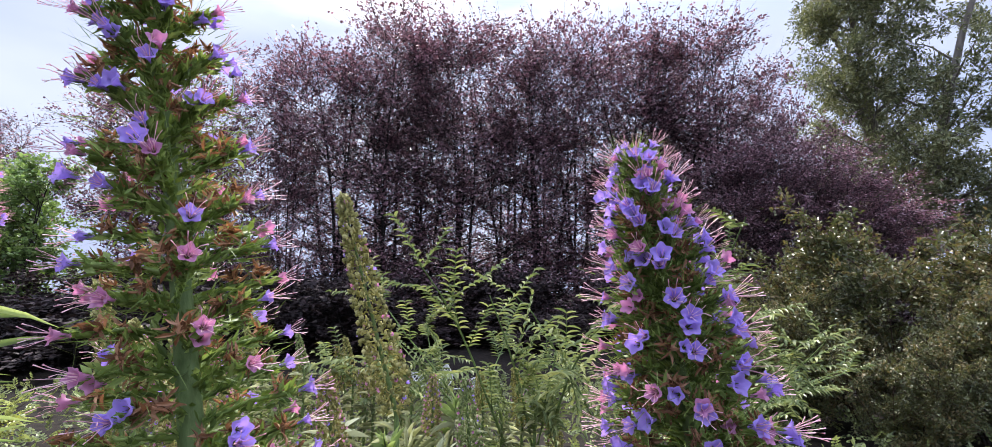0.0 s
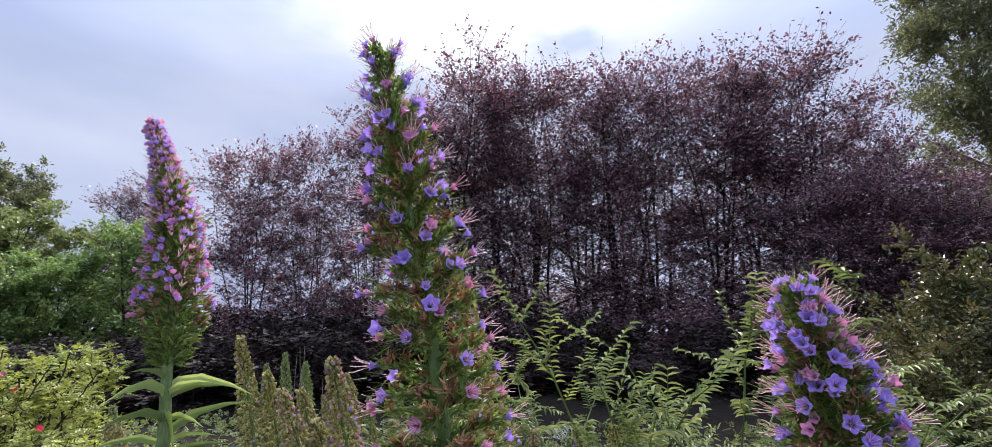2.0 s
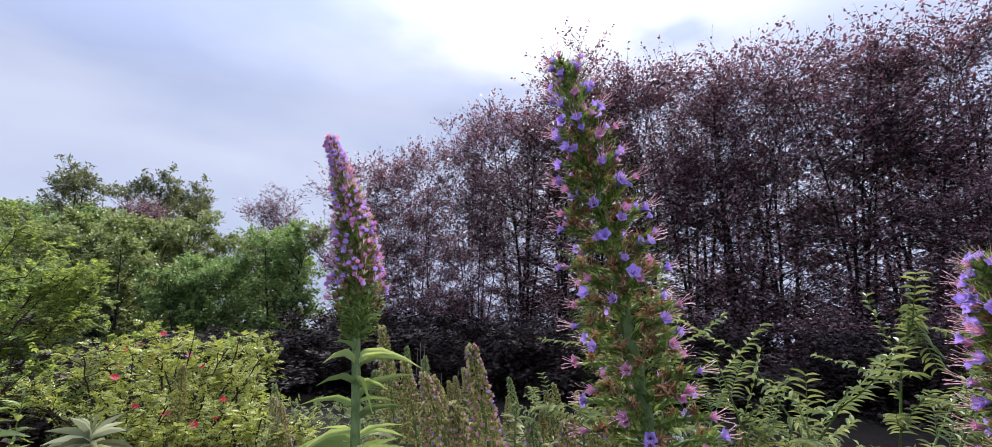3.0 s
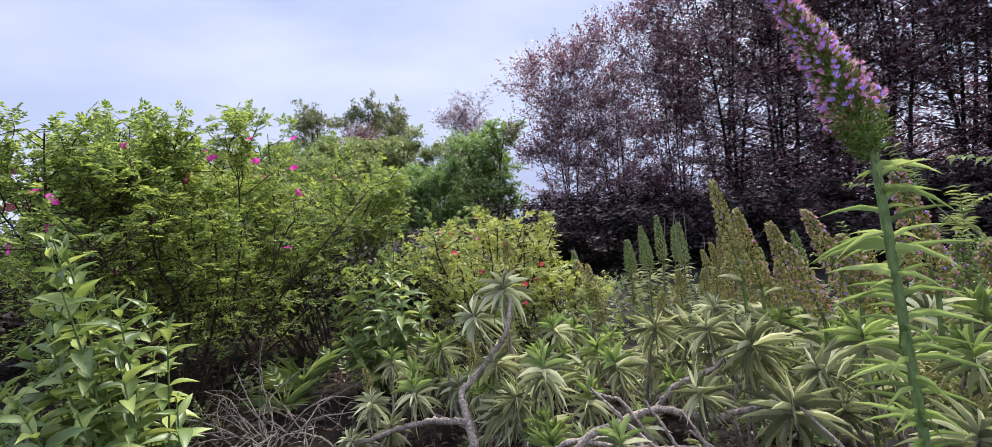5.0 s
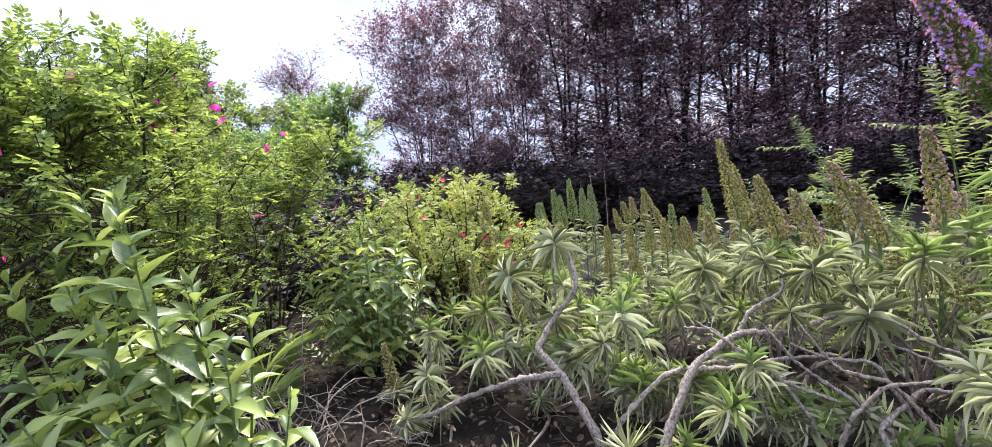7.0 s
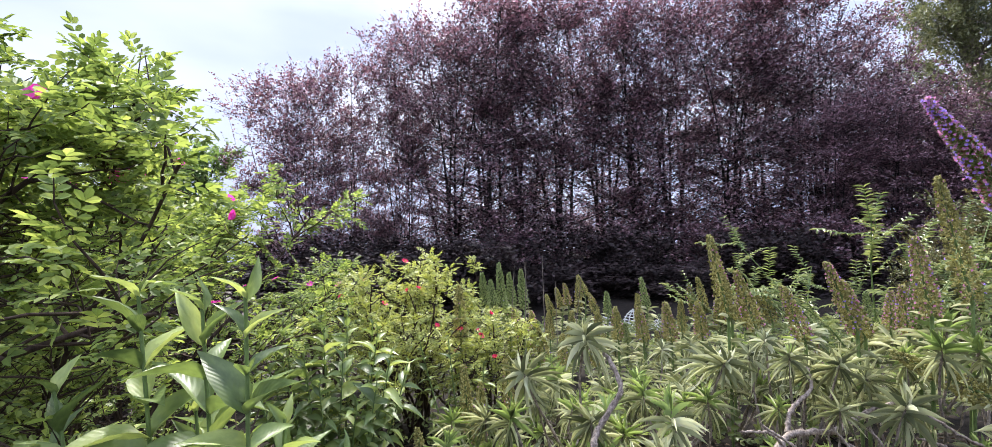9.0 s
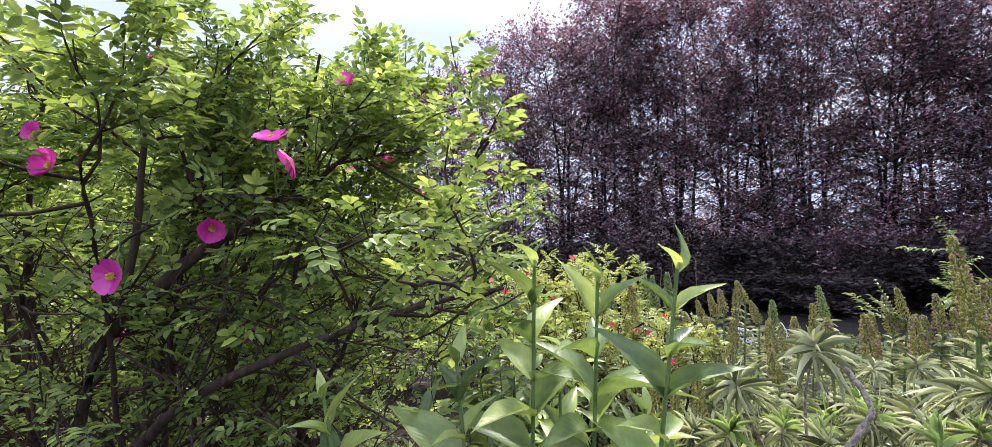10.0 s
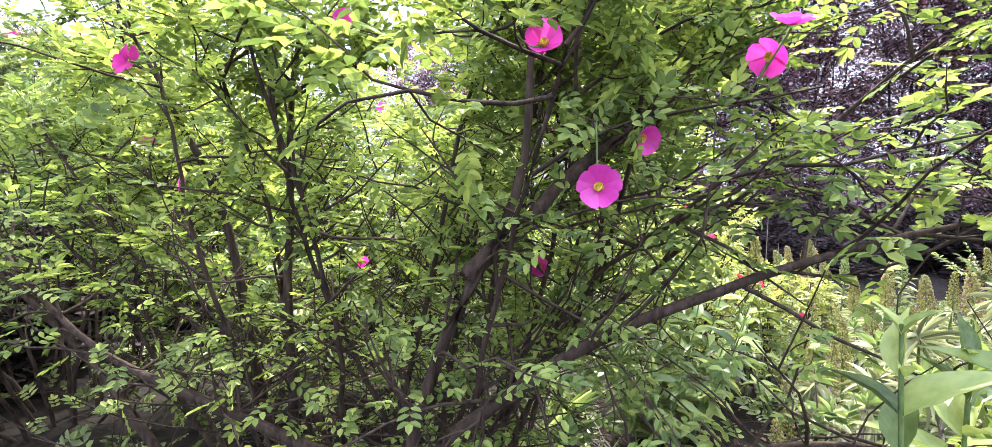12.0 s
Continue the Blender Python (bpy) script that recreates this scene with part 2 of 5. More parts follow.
def unit(a):
    a = np.asarray(a, float)
    return a / (np.linalg.norm(a, axis=-1, keepdims=True) + 1e-9)


def jitter(n, s):
    return rng.normal(0, s, (n, 3))


def ground_z(x, y):
    """The bed falls gently away from the path."""
    y = np.asarray(y, float)
    fall = 0.16 * np.logaddexp(0, (y - 1.2) * 2.0) / 2.0
    fall = np.where(fall > 1.2, 1.2 + 0.35 * np.tanh((fall - 1.2) / 1.2), fall)
    return -fall - 0.11 * np.logaddexp(0, (y - 27.0) / 2.0) * 2.0


def gz(x, y):
    return float(ground_z(x, y))


# ---------------------------------------------------------------- ground
def make_ground():
    def axis(near, far):
        a = np.arange(-near, near + 0.01, 0.25)
        b = near + 1.08 ** np.arange(1, 90) - 1.0
        b = b[b < far]
        return np.concatenate([-b[::-1], a, b])
    xs, ys = axis(10.0, 800.0), axis(10.0, 800.0)
    X, Y = np.meshgrid(xs, ys)
    Z = ground_z(X, Y)
    near = np.exp(-((X / 14) ** 2 + (Y / 14) ** 2))
    Z = Z + near * 0.03 * (np.sin(X * 3.1 + 1.3 * np.sin(Y * 2.3)) + np.sin(Y * 4.3 + X * 1.7)) * 0.6
    k = len(xs)
    i, j = np.meshgrid(np.arange(len(ys) - 1), np.arange(k - 1), indexing="ij")
    a = (i * k + j).ravel()
    m = Mesh()
    m.add(np.stack([X, Y, Z], -1), np.stack([a, a + 1, a + k + 1, a + k], -1))
    tagged(new("ground", m.build("ground", M_SOIL)), "dark garden soil, blackened further to stand for shade, that falls away to the trees", "ground", kind="structure")


make_ground()


# ---------------------------------------------------------------- trees
def curve(p, d, length, bend, steps, wobble=0.05):
    """A twig's path: from p along d, bending towards bend."""
    pts, q, v = [np.array(p, float)], np.array(p, float), unit(d)
    for i in range(steps):
        v = unit(v + np.asarray(bend) / steps + rng.normal(0, wobble, 3))
        q = q + v * length / steps
        pts.append(q)
    return np.array(pts)


def tree_meshes(height, stems, lean, first, branches, reach, rise, twigs, leaves, size, wide, flat=0.5, twig_len=0.7, trunk=0.1, crown=None, droop=0.0, shape=QUAD, clump=1.0, gap=None):
    """Wood and leaves of one tree: stems, branches along them, twigs along those, leaves along the twigs."""
    wood, crownm = Mesh(), Mesh()
    lp, ld = [], []
    for s in range(stems):
        a = rng.uniform(0, 2 * np.pi)
        out = np.array([math.cos(a), math.sin(a), 0])
        h = height * rng.uniform(0.84, 1.0)
        st = curve(out * 0.25 * (stems > 1) + [0, 0, -0.4], out * lean * rng.uniform(0.3, 1.0) + [0, 0, 1], h, (0, 0, 0.25), 10, 0.035)
        rad = trunk * (1 - np.linspace(0, 1, 11) ** 0.8 * 0.93)
        wood.tube(st, rad, 7)
        for b in range(branches):
            f = rng.uniform(first, 1.0) ** 1.12
            i = min(int(f * 10), 9)
            base = st[i] + (st[i + 1] - st[i]) * (f * 10 - i)
            if gap and gap[0] < f < gap[1] and rng.random() < gap[2]:
                continue
            az = rng.uniform(0, 2 * np.pi)
            prof = crown(f) if crown else (1.05 - f) ** 0.55
            L = reach * prof * rng.uniform(0.55, 1.1) + 0.25
            up = rise + 0.7 * f ** 2
            br = curve(base, (math.cos(az), math.sin(az), up), L, (0, 0, 0.1 - droop), 6, 0.09)
            wood.tube(br, np.linspace(trunk * 0.3 * (1.1 - f * 0.8), 0.006, 7), 4)
            for t in range(twigs):
                g = rng.uniform(0.25, 1.0) ** 0.7
                k = min(int(g * 6), 5)
                tb = br[k] + (br[k + 1] - br[k]) * (g * 6 - k)
                dv = unit(br[k + 1] - br[k]) * 0.7 + rng.normal(0, 0.6, 3) * [1, 1, flat] + [0, 0, 0.12 - droop]
                tl = twig_len * rng.uniform(0.5, 1.2)
                tw = curve(tb, dv, tl, (0, 0, -0.15 - droop), 3, 0.15)
                wood.tube(tw[[0, 3]], [0.008, 0.003], 3)
                u = rng.uniform(0.1, 1.0, leaves) ** clump * 3
                ki = np.minimum(u.astype(int), 2)
                lp.append(tw[ki] + (tw[ki + 1] - tw[ki]) * (u - ki)[:, None] + jitter(leaves, size * 0.45) * [1, 1, 0.5 + flat])
                ld.append(unit(tw[ki + 1] - tw[ki]) * 0.6 + jitter(leaves, 0.7) * [1, 1, flat + 0.2])
    lp, ld = np.concatenate(lp), np.concatenate(ld)
    n = len(lp)
    crownm.scatter(shape, lp, ld, jitter(n, 0.55) + [0, 0, 1], size * rng.uniform(0.7, 1.25, n), size * wide * rng.uniform(0.7, 1.2, n))
    return wood, crownm


def plant_tree(name, meshes, mats, at, turn, scale, label, group=""):
    """One tree of a pair of built meshes."""
    t = thing(name, at, label, "tree", group)
    t.rotation_euler = (0, 0, turn)
    t.scale = (scale[0], scale[0], scale[1])
    part("trunk", meshes[0], mats[0], t)
    part("crown", meshes[1], mats[1], t)
    return t


def built(pair, mats):
    return [pair[0].build("trunk", mats[0]), pair[1].build("crown", mats[1])]


BEECH = (M_BEECHWOOD, M_BEECH)
beech_kinds = [built(tree_meshes(12.4, 5, 0.12, 0.05, 42, 2.5, 0.3, 11, 8, 0.14, 0.7, 0.3, 1.5, 0.1, crown=lambda f: 1.0 - 0.4 * f ** 2, gap=(0.16, 0.36, 0.2)), BEECH) for _ in range(4)]
bushy_kinds = [built(tree_meshes(12.4, 8, 0.22, 0.03, 24, 2.7, 0.3, 12, 11, 0.15, 0.7, 0.4, 1.4, 0.06, crown=lambda f: 1.0 - 0.45 * f), BEECH) for _ in range(2)]
row = [(-11.6, 15.8, 0.66), (-10.2, 17.4, 0.74), (-8.3, 18.6, 0.82), (-6.6, 19.8, 0.93), (-4.9, 20.4, 1.0), (-3.2, 21.4, 1.02), (-1.4, 20.9, 1.0),
       (0.4, 21.7, 1.03), (2.2, 21.2, 0.99), (4.0, 21.8, 1.02), (5.9, 21.0, 1.0), (7.6, 21.2, 0.97), (9.4, 20.4, 0.95), (11.0, 19.6, 0.82), (11.9, 18.2, 0.58), (12.9, 17.2, 0.45), (14.2, 17.0, 0.36),
       (9.9, 16.9, 0.55), (8.2, 17.4, 0.50), (11.2, 16.2, 0.44)]
for i, (x, y, s) in enumerate(row):
    plant_tree("copper_beech", (beech_kinds[i % 4] if s > 0.85 else bushy_kinds[i % 2]), BEECH, (x, y, gz(x, y) - 0.1), i * 1.9, (1.0 if s > 0.85 else 0.62, s),
               "dark purple copper beech in a dense row" if s > 0.85 else "smaller loose copper beech at the row's end", "copper beech row")

# added low growth closes the row's foot; near-black M_DIM leaves stand for shade
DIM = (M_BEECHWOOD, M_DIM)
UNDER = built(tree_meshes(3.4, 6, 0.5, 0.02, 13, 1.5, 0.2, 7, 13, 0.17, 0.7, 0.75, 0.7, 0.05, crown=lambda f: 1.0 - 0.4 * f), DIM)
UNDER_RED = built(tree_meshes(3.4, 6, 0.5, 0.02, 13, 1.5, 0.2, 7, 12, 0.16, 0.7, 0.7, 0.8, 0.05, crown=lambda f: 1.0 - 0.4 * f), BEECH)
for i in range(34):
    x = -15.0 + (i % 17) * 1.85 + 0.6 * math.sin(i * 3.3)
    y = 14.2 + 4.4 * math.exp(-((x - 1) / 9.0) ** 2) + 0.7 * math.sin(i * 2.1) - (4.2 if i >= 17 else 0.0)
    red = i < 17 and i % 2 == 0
    plant_tree("shade_filler_shrub", UNDER_RED if red else UNDER, BEECH if red else DIM, (x, y, gz(x, y) - 0.1), i * 2.4, (0.95, (0.36 if i < 17 else 0.30) + 0.3 * math.sin(i * 1.7) ** 2),
               "added low shrub that stands for the dark shade under the beeches", "shade shrubs")

# more shrubs with shade-dark leaves, added to close the gap behind the roses
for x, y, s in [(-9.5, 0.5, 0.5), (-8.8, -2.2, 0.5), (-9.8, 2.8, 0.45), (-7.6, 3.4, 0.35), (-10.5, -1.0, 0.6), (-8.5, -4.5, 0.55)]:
    plant_tree("shade_filler_shrub", UNDER, DIM, (x, y, gz(x, y) - 0.1), x * 3.0, (0.8, s), "added low shrub behind the rose bushes, leaves darkened for shade", "shade shrubs")

# ---------------------------------------------------------------- far trees
GREEN, LIME, GUM, CON = (M_BEECHWOOD, M_GREEN), (M_BEECHWOOD, M_LIME), (M_GUMWOOD, M_GUM), (M_BEECHWOOD, M_CONIFER)
green_kind = built(tree_meshes(8.5, 4, 0.35, 0.12, 26, 3.0, 0.35, 9, 24, 0.2, 0.7, 0.4, 0.9, 0.16, crown=lambda f: 1.0 - 0.55 * f), GREEN)
lime_kind = built(tree_meshes(6.0, 5, 0.25, 0.08, 22, 1.7, 0.5, 8, 22, 0.13, 0.8, 0.5, 0.7, 0.08, crown=lambda f: 1.0 - 0.5 * f), LIME)
gum_kind = built(tree_meshes(25.0, 4, 0.16, 0.12, 46, 4.6, 0.5, 12, 34, 0.27, 0.34, 0.8, 1.4, 0.38, crown=lambda f: 1.0 - 0.5 * f, droop=0.08, clump=0.5), GUM)
fargum_kind = built(tree_meshes(14.0, 2, 0.2, 0.55, 16, 3.0, 0.6, 8, 30, 0.3, 0.4, 0.6, 0.9, 0.22, crown=lambda f: 1.0 - 0.4 * f, clump=0.4), (M_BEECHWOOD, M_GUM))
con_kind = built(tree_meshes(9.0, 1, 0.0, 0.06, 90, 1.6, 0.05, 7, 22, 0.16, 0.4, 0.5, 0.5, 0.14, crown=lambda f: 1.05 - f, droop=0.2), CON)
for x, y, k, mats, s, lab in [
        (-23.5, 15.2, green_kind, GREEN, 0.76, "broad green tree with layered branches"),
        (-27.5, 14.0, green_kind, GREEN, 0.76, "broad green tree beyond the roses"),
        (-20.6, 12.8, green_kind, GREEN, 0.72, "broad green tree with low dark branches"),
        (-19.0, 11.2, green_kind, GREEN, 0.58, "broad green tree with low layered branches"),
        (-25.5, 10.5, green_kind, GREEN, 0.66, "broad green tree with low layered branches"),
        (-20.5, 17.0, green_kind, GREEN, 0.70, "broad green tree with layered branches"),
        (-29.5, 17.5, green_kind, GREEN, 0.74, "broad green tree beyond the roses"),
        (-16.5, 11.8, lime_kind, LIME, 0.62, "light green shrubby maple beside the beeches"),
        (-33.5, 15.8, lime_kind, LIME, 1.3, "round light green tree in fresh leaf"),
        (-15.6, 15.2, lime_kind, LIME, 0.95, "light green shrubby maple beside the beeches"),
        (-17.2, 13.6, lime_kind, LIME, 0.72, "light green shrubby maple beside the beeches"),
        (-22.0, 20.6, beech_kinds[1], BEECH, 0.68, "dark copper beech behind the green trees"),
        (-31.0, 20.0, beech_kinds[2], BEECH, 0.7, "dark copper beech behind the green trees"),
        (-41.0, 15.5, con_kind, CON, 0.95, "dark narrow conifer on the skyline"),
        (-44.0, 19.0, green_kind, CON, 1.1, "dark green tree on the skyline"),
        (-37.8, 24.2, fargum_kind, GUM, 0.86, "far gum tree with clumped flat crown"),
        (-36.6, 18.0, fargum_kind, GUM, 0.80, "far gum tree with clumped flat crown"),
        (-41.5, 30.0, fargum_kind, GUM, 0.92, "far gum tree with clumped flat crown"),
        (-39.0, 28.0, fargum_kind, GUM, 0.80, "far gum tree with clumped flat crown"),
        (21.2, 25.0, gum_kind, GUM, 1.0, "tall olive green gum tree with pale trunk"),
        (31.0, 24.0, gum_kind, GUM, 0.92, "tall olive green gum tree with pale trunk"),
        (-12.5, 2.0, green_kind, GREEN, 0.40, "green tree behind the rose bushes"),
        (-14.5, -1.5, green_kind, GREEN, 0.5, "green tree behind the rose bushes")]:
    plant_tree("tree", k, mats, (x, y, gz(x, y) - 0.1), x * 1.7 + y, (s, s), lab)

# ---------------------------------------------------------------- shrubs on the far side of the bed
PHOT, ARCH = (M_ROSEWOOD, M_PHOT), (M_STEMGREEN, M_ARCH)
phot_kind = built(tree_meshes(3.4, 8, 0.4, 0.08, 17, 0.9, 0.6, 7, 20, 0.085, 0.5, 0.8, 0.4, 0.025, crown=lambda f: 1.0 - 0.4 * f, shape=HALVES), PHOT)
for x, y, s in [(3.6, 6.1, 0.56), (4.9, 6.2, 0.80), (6.0, 6.6, 0.74), (5.2, 4.9, 0.5), (3.9, 4.6, 0.36), (2.9, 5.6, 0.42)]:
    plant_tree("photinia_bush", phot_kind, PHOT, (x, y, gz(x, y)), x * 3, (s, s), "bronze and dark green glossy leaved shrub", "photinia shrubs")
golden = built(tree_meshes(3.0, 5, 0.35, 0.05, 26, 0.9, 0.3, 7, 22, 0.07, 0.5, 0.5, 0.35, 0.05, crown=lambda f: 1.0 - 0.5 * f), (M_BEECHWOOD, M_LIME))
for x, y, s in [(8.9, 8.2, 0.95), (9.6, 7.0, 0.7)]:
    plant_tree("golden_conifer", golden, LIME, (x, y, gz(x, y)), x, (s, s), "yellow green feathery shrub")


def arching_shrub(at, sprays, tall):
    """A shrub of long arching shoots with drooping narrow leaves in two rows."""
    t = thing("arching_shrub", at, "light green shrub with arching shoots of narrow leaves", "shrub", "arching shrubs")
    wood, lv = Mesh(), Mesh()
    for s in range(sprays):
        a = rng.uniform(0, 2 * np.pi)
        d = np.array([math.cos(a) * 0.75, math.sin(a) * 0.4, 1.0])
        c = curve((0, 0, 0), d, tall * rng.uniform(0.7, 1.1), (math.cos(a) * 0.5, math.sin(a) * 0.3, -0.1), 8, 0.06)
        wood.tube(c, np.linspace(0.012, 0.003, 9), 5)
        for k in range(10):
            g = rng.uniform(0.35, 1.0) * 8
            i = min(int(g), 7)
            p = c[i] + (c[i + 1] - c[i]) * (g - i)
            sd = unit(c[i + 1] - c[i]) * 0.6 + rng.normal(0, 0.6, 3)
            tw = curve(p, sd, rng.uniform(0.15, 0.4), (0, 0, 0.2), 5, 0.08)
            wood.tube(tw, np.linspace(0.004, 0.0015, 6), 3)
            q = np.repeat(np.linspace(0.15, 5, 11), 2)
            ii = np.minimum(q.astype(int), 4)
            pp = tw[ii] + (tw[ii + 1] - tw[ii]) * (q - ii)[:, None]
            ax = unit(tw[ii + 1] - tw[ii])
            side = unit(np.cross(ax, [0, 0, 1])) * np.tile([1, -1], 11)[:, None]
            lv.scatter(LANCE, pp, side + ax * 0.6 + jitter(22, 0.2), [[0, 0, 1]] * 22 + jitter(22, 0.2), rng.uniform(0.05, 0.075, 22), rng.uniform(0.014, 0.02, 22))
    part("framework", wood, M_STEMGREEN, t)
    part("leaves", lv, M_ARCH, t)


for x, y, n, h in [(0.25, 3.2, 8, 1.9), (0.95, 3.4, 7, 2.1), (1.6, 3.9, 5, 1.8), (-0.25, 3.5, 4, 1.5)]:
    arching_shrub((x, y, gz(x, y)), n, h)


# ---------------------------------------------------------------- echium
M_PETAL = leaf_mat("echium_petal", (0.26, 0.21, 0.66), (0.44, 0.33, 0.80), (0.66, 0.46, 0.86), 0.45, 0.5, 40.0, 0.2, (1.1, 0.9, 1.2))
M_PINK = leaf_mat("echium_fading_petal", (0.42, 0.16, 0.38), (0.62, 0.30, 0.50), (0.75, 0.45, 0.58), 0.45, 0.5, 40.0, 0.2, (1.1, 0.8, 0.9))
M_STAMEN = leaf_mat("echium_stamen", (0.75, 0.42, 0.55), (0.88, 0.60, 0.68), (0.95, 0.78, 0.82), 0.35, 0.5, 40.0, 0.2, (1.1, 0.9, 0.9))
M_BRACT = leaf_mat("echium_bract", (0.06, 0.10, 0.02), (0.18, 0.26, 0.06), (0.40, 0.50, 0.17), 0.35, 0.5, 14.0, 0.3, spread=0.7)
M_WITHER = leaf_mat("echium_withered_calyx", (0.08, 0.04, 0.022), (0.28, 0.15, 0.085), (0.60, 0.36, 0.23), 0.3, 0.6, 30.0, 0.2, (1.2, 0.9, 0.6), 0.7)
M_SEED = leaf_mat("echium_seed_head", (0.10, 0.095, 0.035), (0.34, 0.32, 0.11), (0.66, 0.60, 0.28), 0.25, 0.55, 9.0, 0.25, spread=0.75)
M_SPIKEGREEN = leaf_mat("echium_green_bud", (0.08, 0.11, 0.04), (0.26, 0.32, 0.12), (0.50, 0.55, 0.27), 0.25, 0.55, 9.0, 0.25, spread=0.75)
ECH = [M_PETAL, M_PINK, M_STAMEN, M_BRACT, M_WITHER]


def flower_mesh(size, petal, open_):
    """A ruffled five-lobed trumpet with a hairy calyx, along +z."""
    m = Mesh()
    k = 20
    a = np.arange(k) * 2 * np.pi / k
    lobe = (0.50 + 0.085 * np.cos(5 * a)) * open_
    rings = []
    for r, z in ((0.10, 0.0), (0.17, 0.35), (0.30 * (0.6 + 0.4 * open_), 0.68), (lobe, 0.92), (lobe * 1.22, 0.90 + 0.06 * np.cos(5 * a))):
        rings.append(np.stack([np.cos(a) * r, np.sin(a) * r, np.full(k, z) + rng.normal(0, 0.05, k)], -1) * size)
    j = np.arange(k)
    f = np.concatenate([np.stack([q * k + j, q * k + (j + 1) % k, q * k + k + (j + 1) % k, q * k + k + j], -1) for q in range(4)])
    m.add(np.concatenate(rings), f, petal)
    th = np.arange(5) * 1.257 + 0.3
    d = np.stack([np.cos(th) * 0.5, np.sin(th) * 0.5, np.ones(5)], -1)
    m.scatter(LANCE_UP, np.zeros((5, 3)), d, np.stack([np.cos(th), np.sin(th), np.zeros(5)], -1), 0.6 * size, 0.16 * size, 3)
    return m.build("flower", ECH)


def stamen_mesh(size):
    """Long pink threads that reach out of the trumpet."""
    m = Mesh()
    for s in range(7):
        th = s * 0.898 + rng.uniform(-0.2, 0.2)
        c, sn = math.cos(th), math.sin(th)
        pts = np.array([(c * r, sn * r, z) for r, z in ((0.05, 0.3), (0.2, 1.0), (0.5, 1.7), (0.66, 2.15))]) * size + rng.normal(0, 0.06 * size, (4, 3)) * [[0], [0.4], [1], [1]]
        m.tube(pts, [0.022 * size, 0.021 * size, 0.018 * size, 0.036 * size], 3)
    return m.build("stamen_tuft", M_STAMEN)


def wither_mesh(size):
    """Curled brown calyces of flowers that are over."""
    m = Mesh()
    n = 22
    d = unit(rng.normal(0, 1, (n, 3)) + [0, 0, 0.7])
    m.scatter(LANCE, rng.normal(0, 0.12 * size, (n, 3)), d, rng.normal(0, 1, (n, 3)), size * rng.uniform(0.4, 0.8, n), size * 0.17, 4)
    return m.build("withered_flower", ECH)


FLOWERS = [flower_mesh(0.0122, 0, 0.95), flower_mesh(0.0114, 0, 0.75), flower_mesh(0.0118, 1, 0.8), flower_mesh(0.0124, 0, 1.0)]
STAMENS = [stamen_mesh(0.0118), stamen_mesh(0.0132)]
WITHERED = [wither_mesh(0.0145), wither_mesh(0.0120)]
STAR = (np.array([(0, 0, 0)] + [(0.75 + 0.25 * (i % 2 == 0), 0.5 * math.cos(i * math.pi / 5), 0.5 * math.sin(i * math.pi / 5)) for i in range(10)], float), np.array([(0, 1 + i, 1 + (i + 1) % 10) for i in range(10)]))
BUD = (np.array([(0, 0, 0), (0.4, 0.5, 0), (0.4, 0, 0.5), (0.4, -0.5, 0), (0.4, 0, -0.5), (1, 0, 0.1)], float), np.array([(0, 1, 2), (0, 2, 3), (0, 3, 4), (0, 4, 1), (5, 2, 1), (5, 3, 2), (5, 4, 3), (5, 1, 4)]))
HAIR = (np.array([(0, -0.5, 0), (0, 0.5, 0), (1, 0, 0.1)], float), np.array([(0, 1, 2)]))


def axis_of(base, tip, bow, n=40):
    """The spike's stem as points from base to tip, bowed sideways."""
    u = np.linspace(0, 1, n)[:, None]
    return np.asarray(base) * (1 - u) + np.asarray(tip) * u + np.asarray(bow) * 4 * u * (1 - u)


def frame_at(ax, f):
    i = np.minimum((f * (len(ax) - 1)).astype(int), len(ax) - 2)
    p = ax[i] + (ax[i + 1] - ax[i]) * (f * (len(ax) - 1) - i)[:, None]
    d = unit(ax[i + 1] - ax[i])
    s = unit(np.cross(d, [0.3, 1, 0.1]))
    return p, d, s, np.cross(d, s)


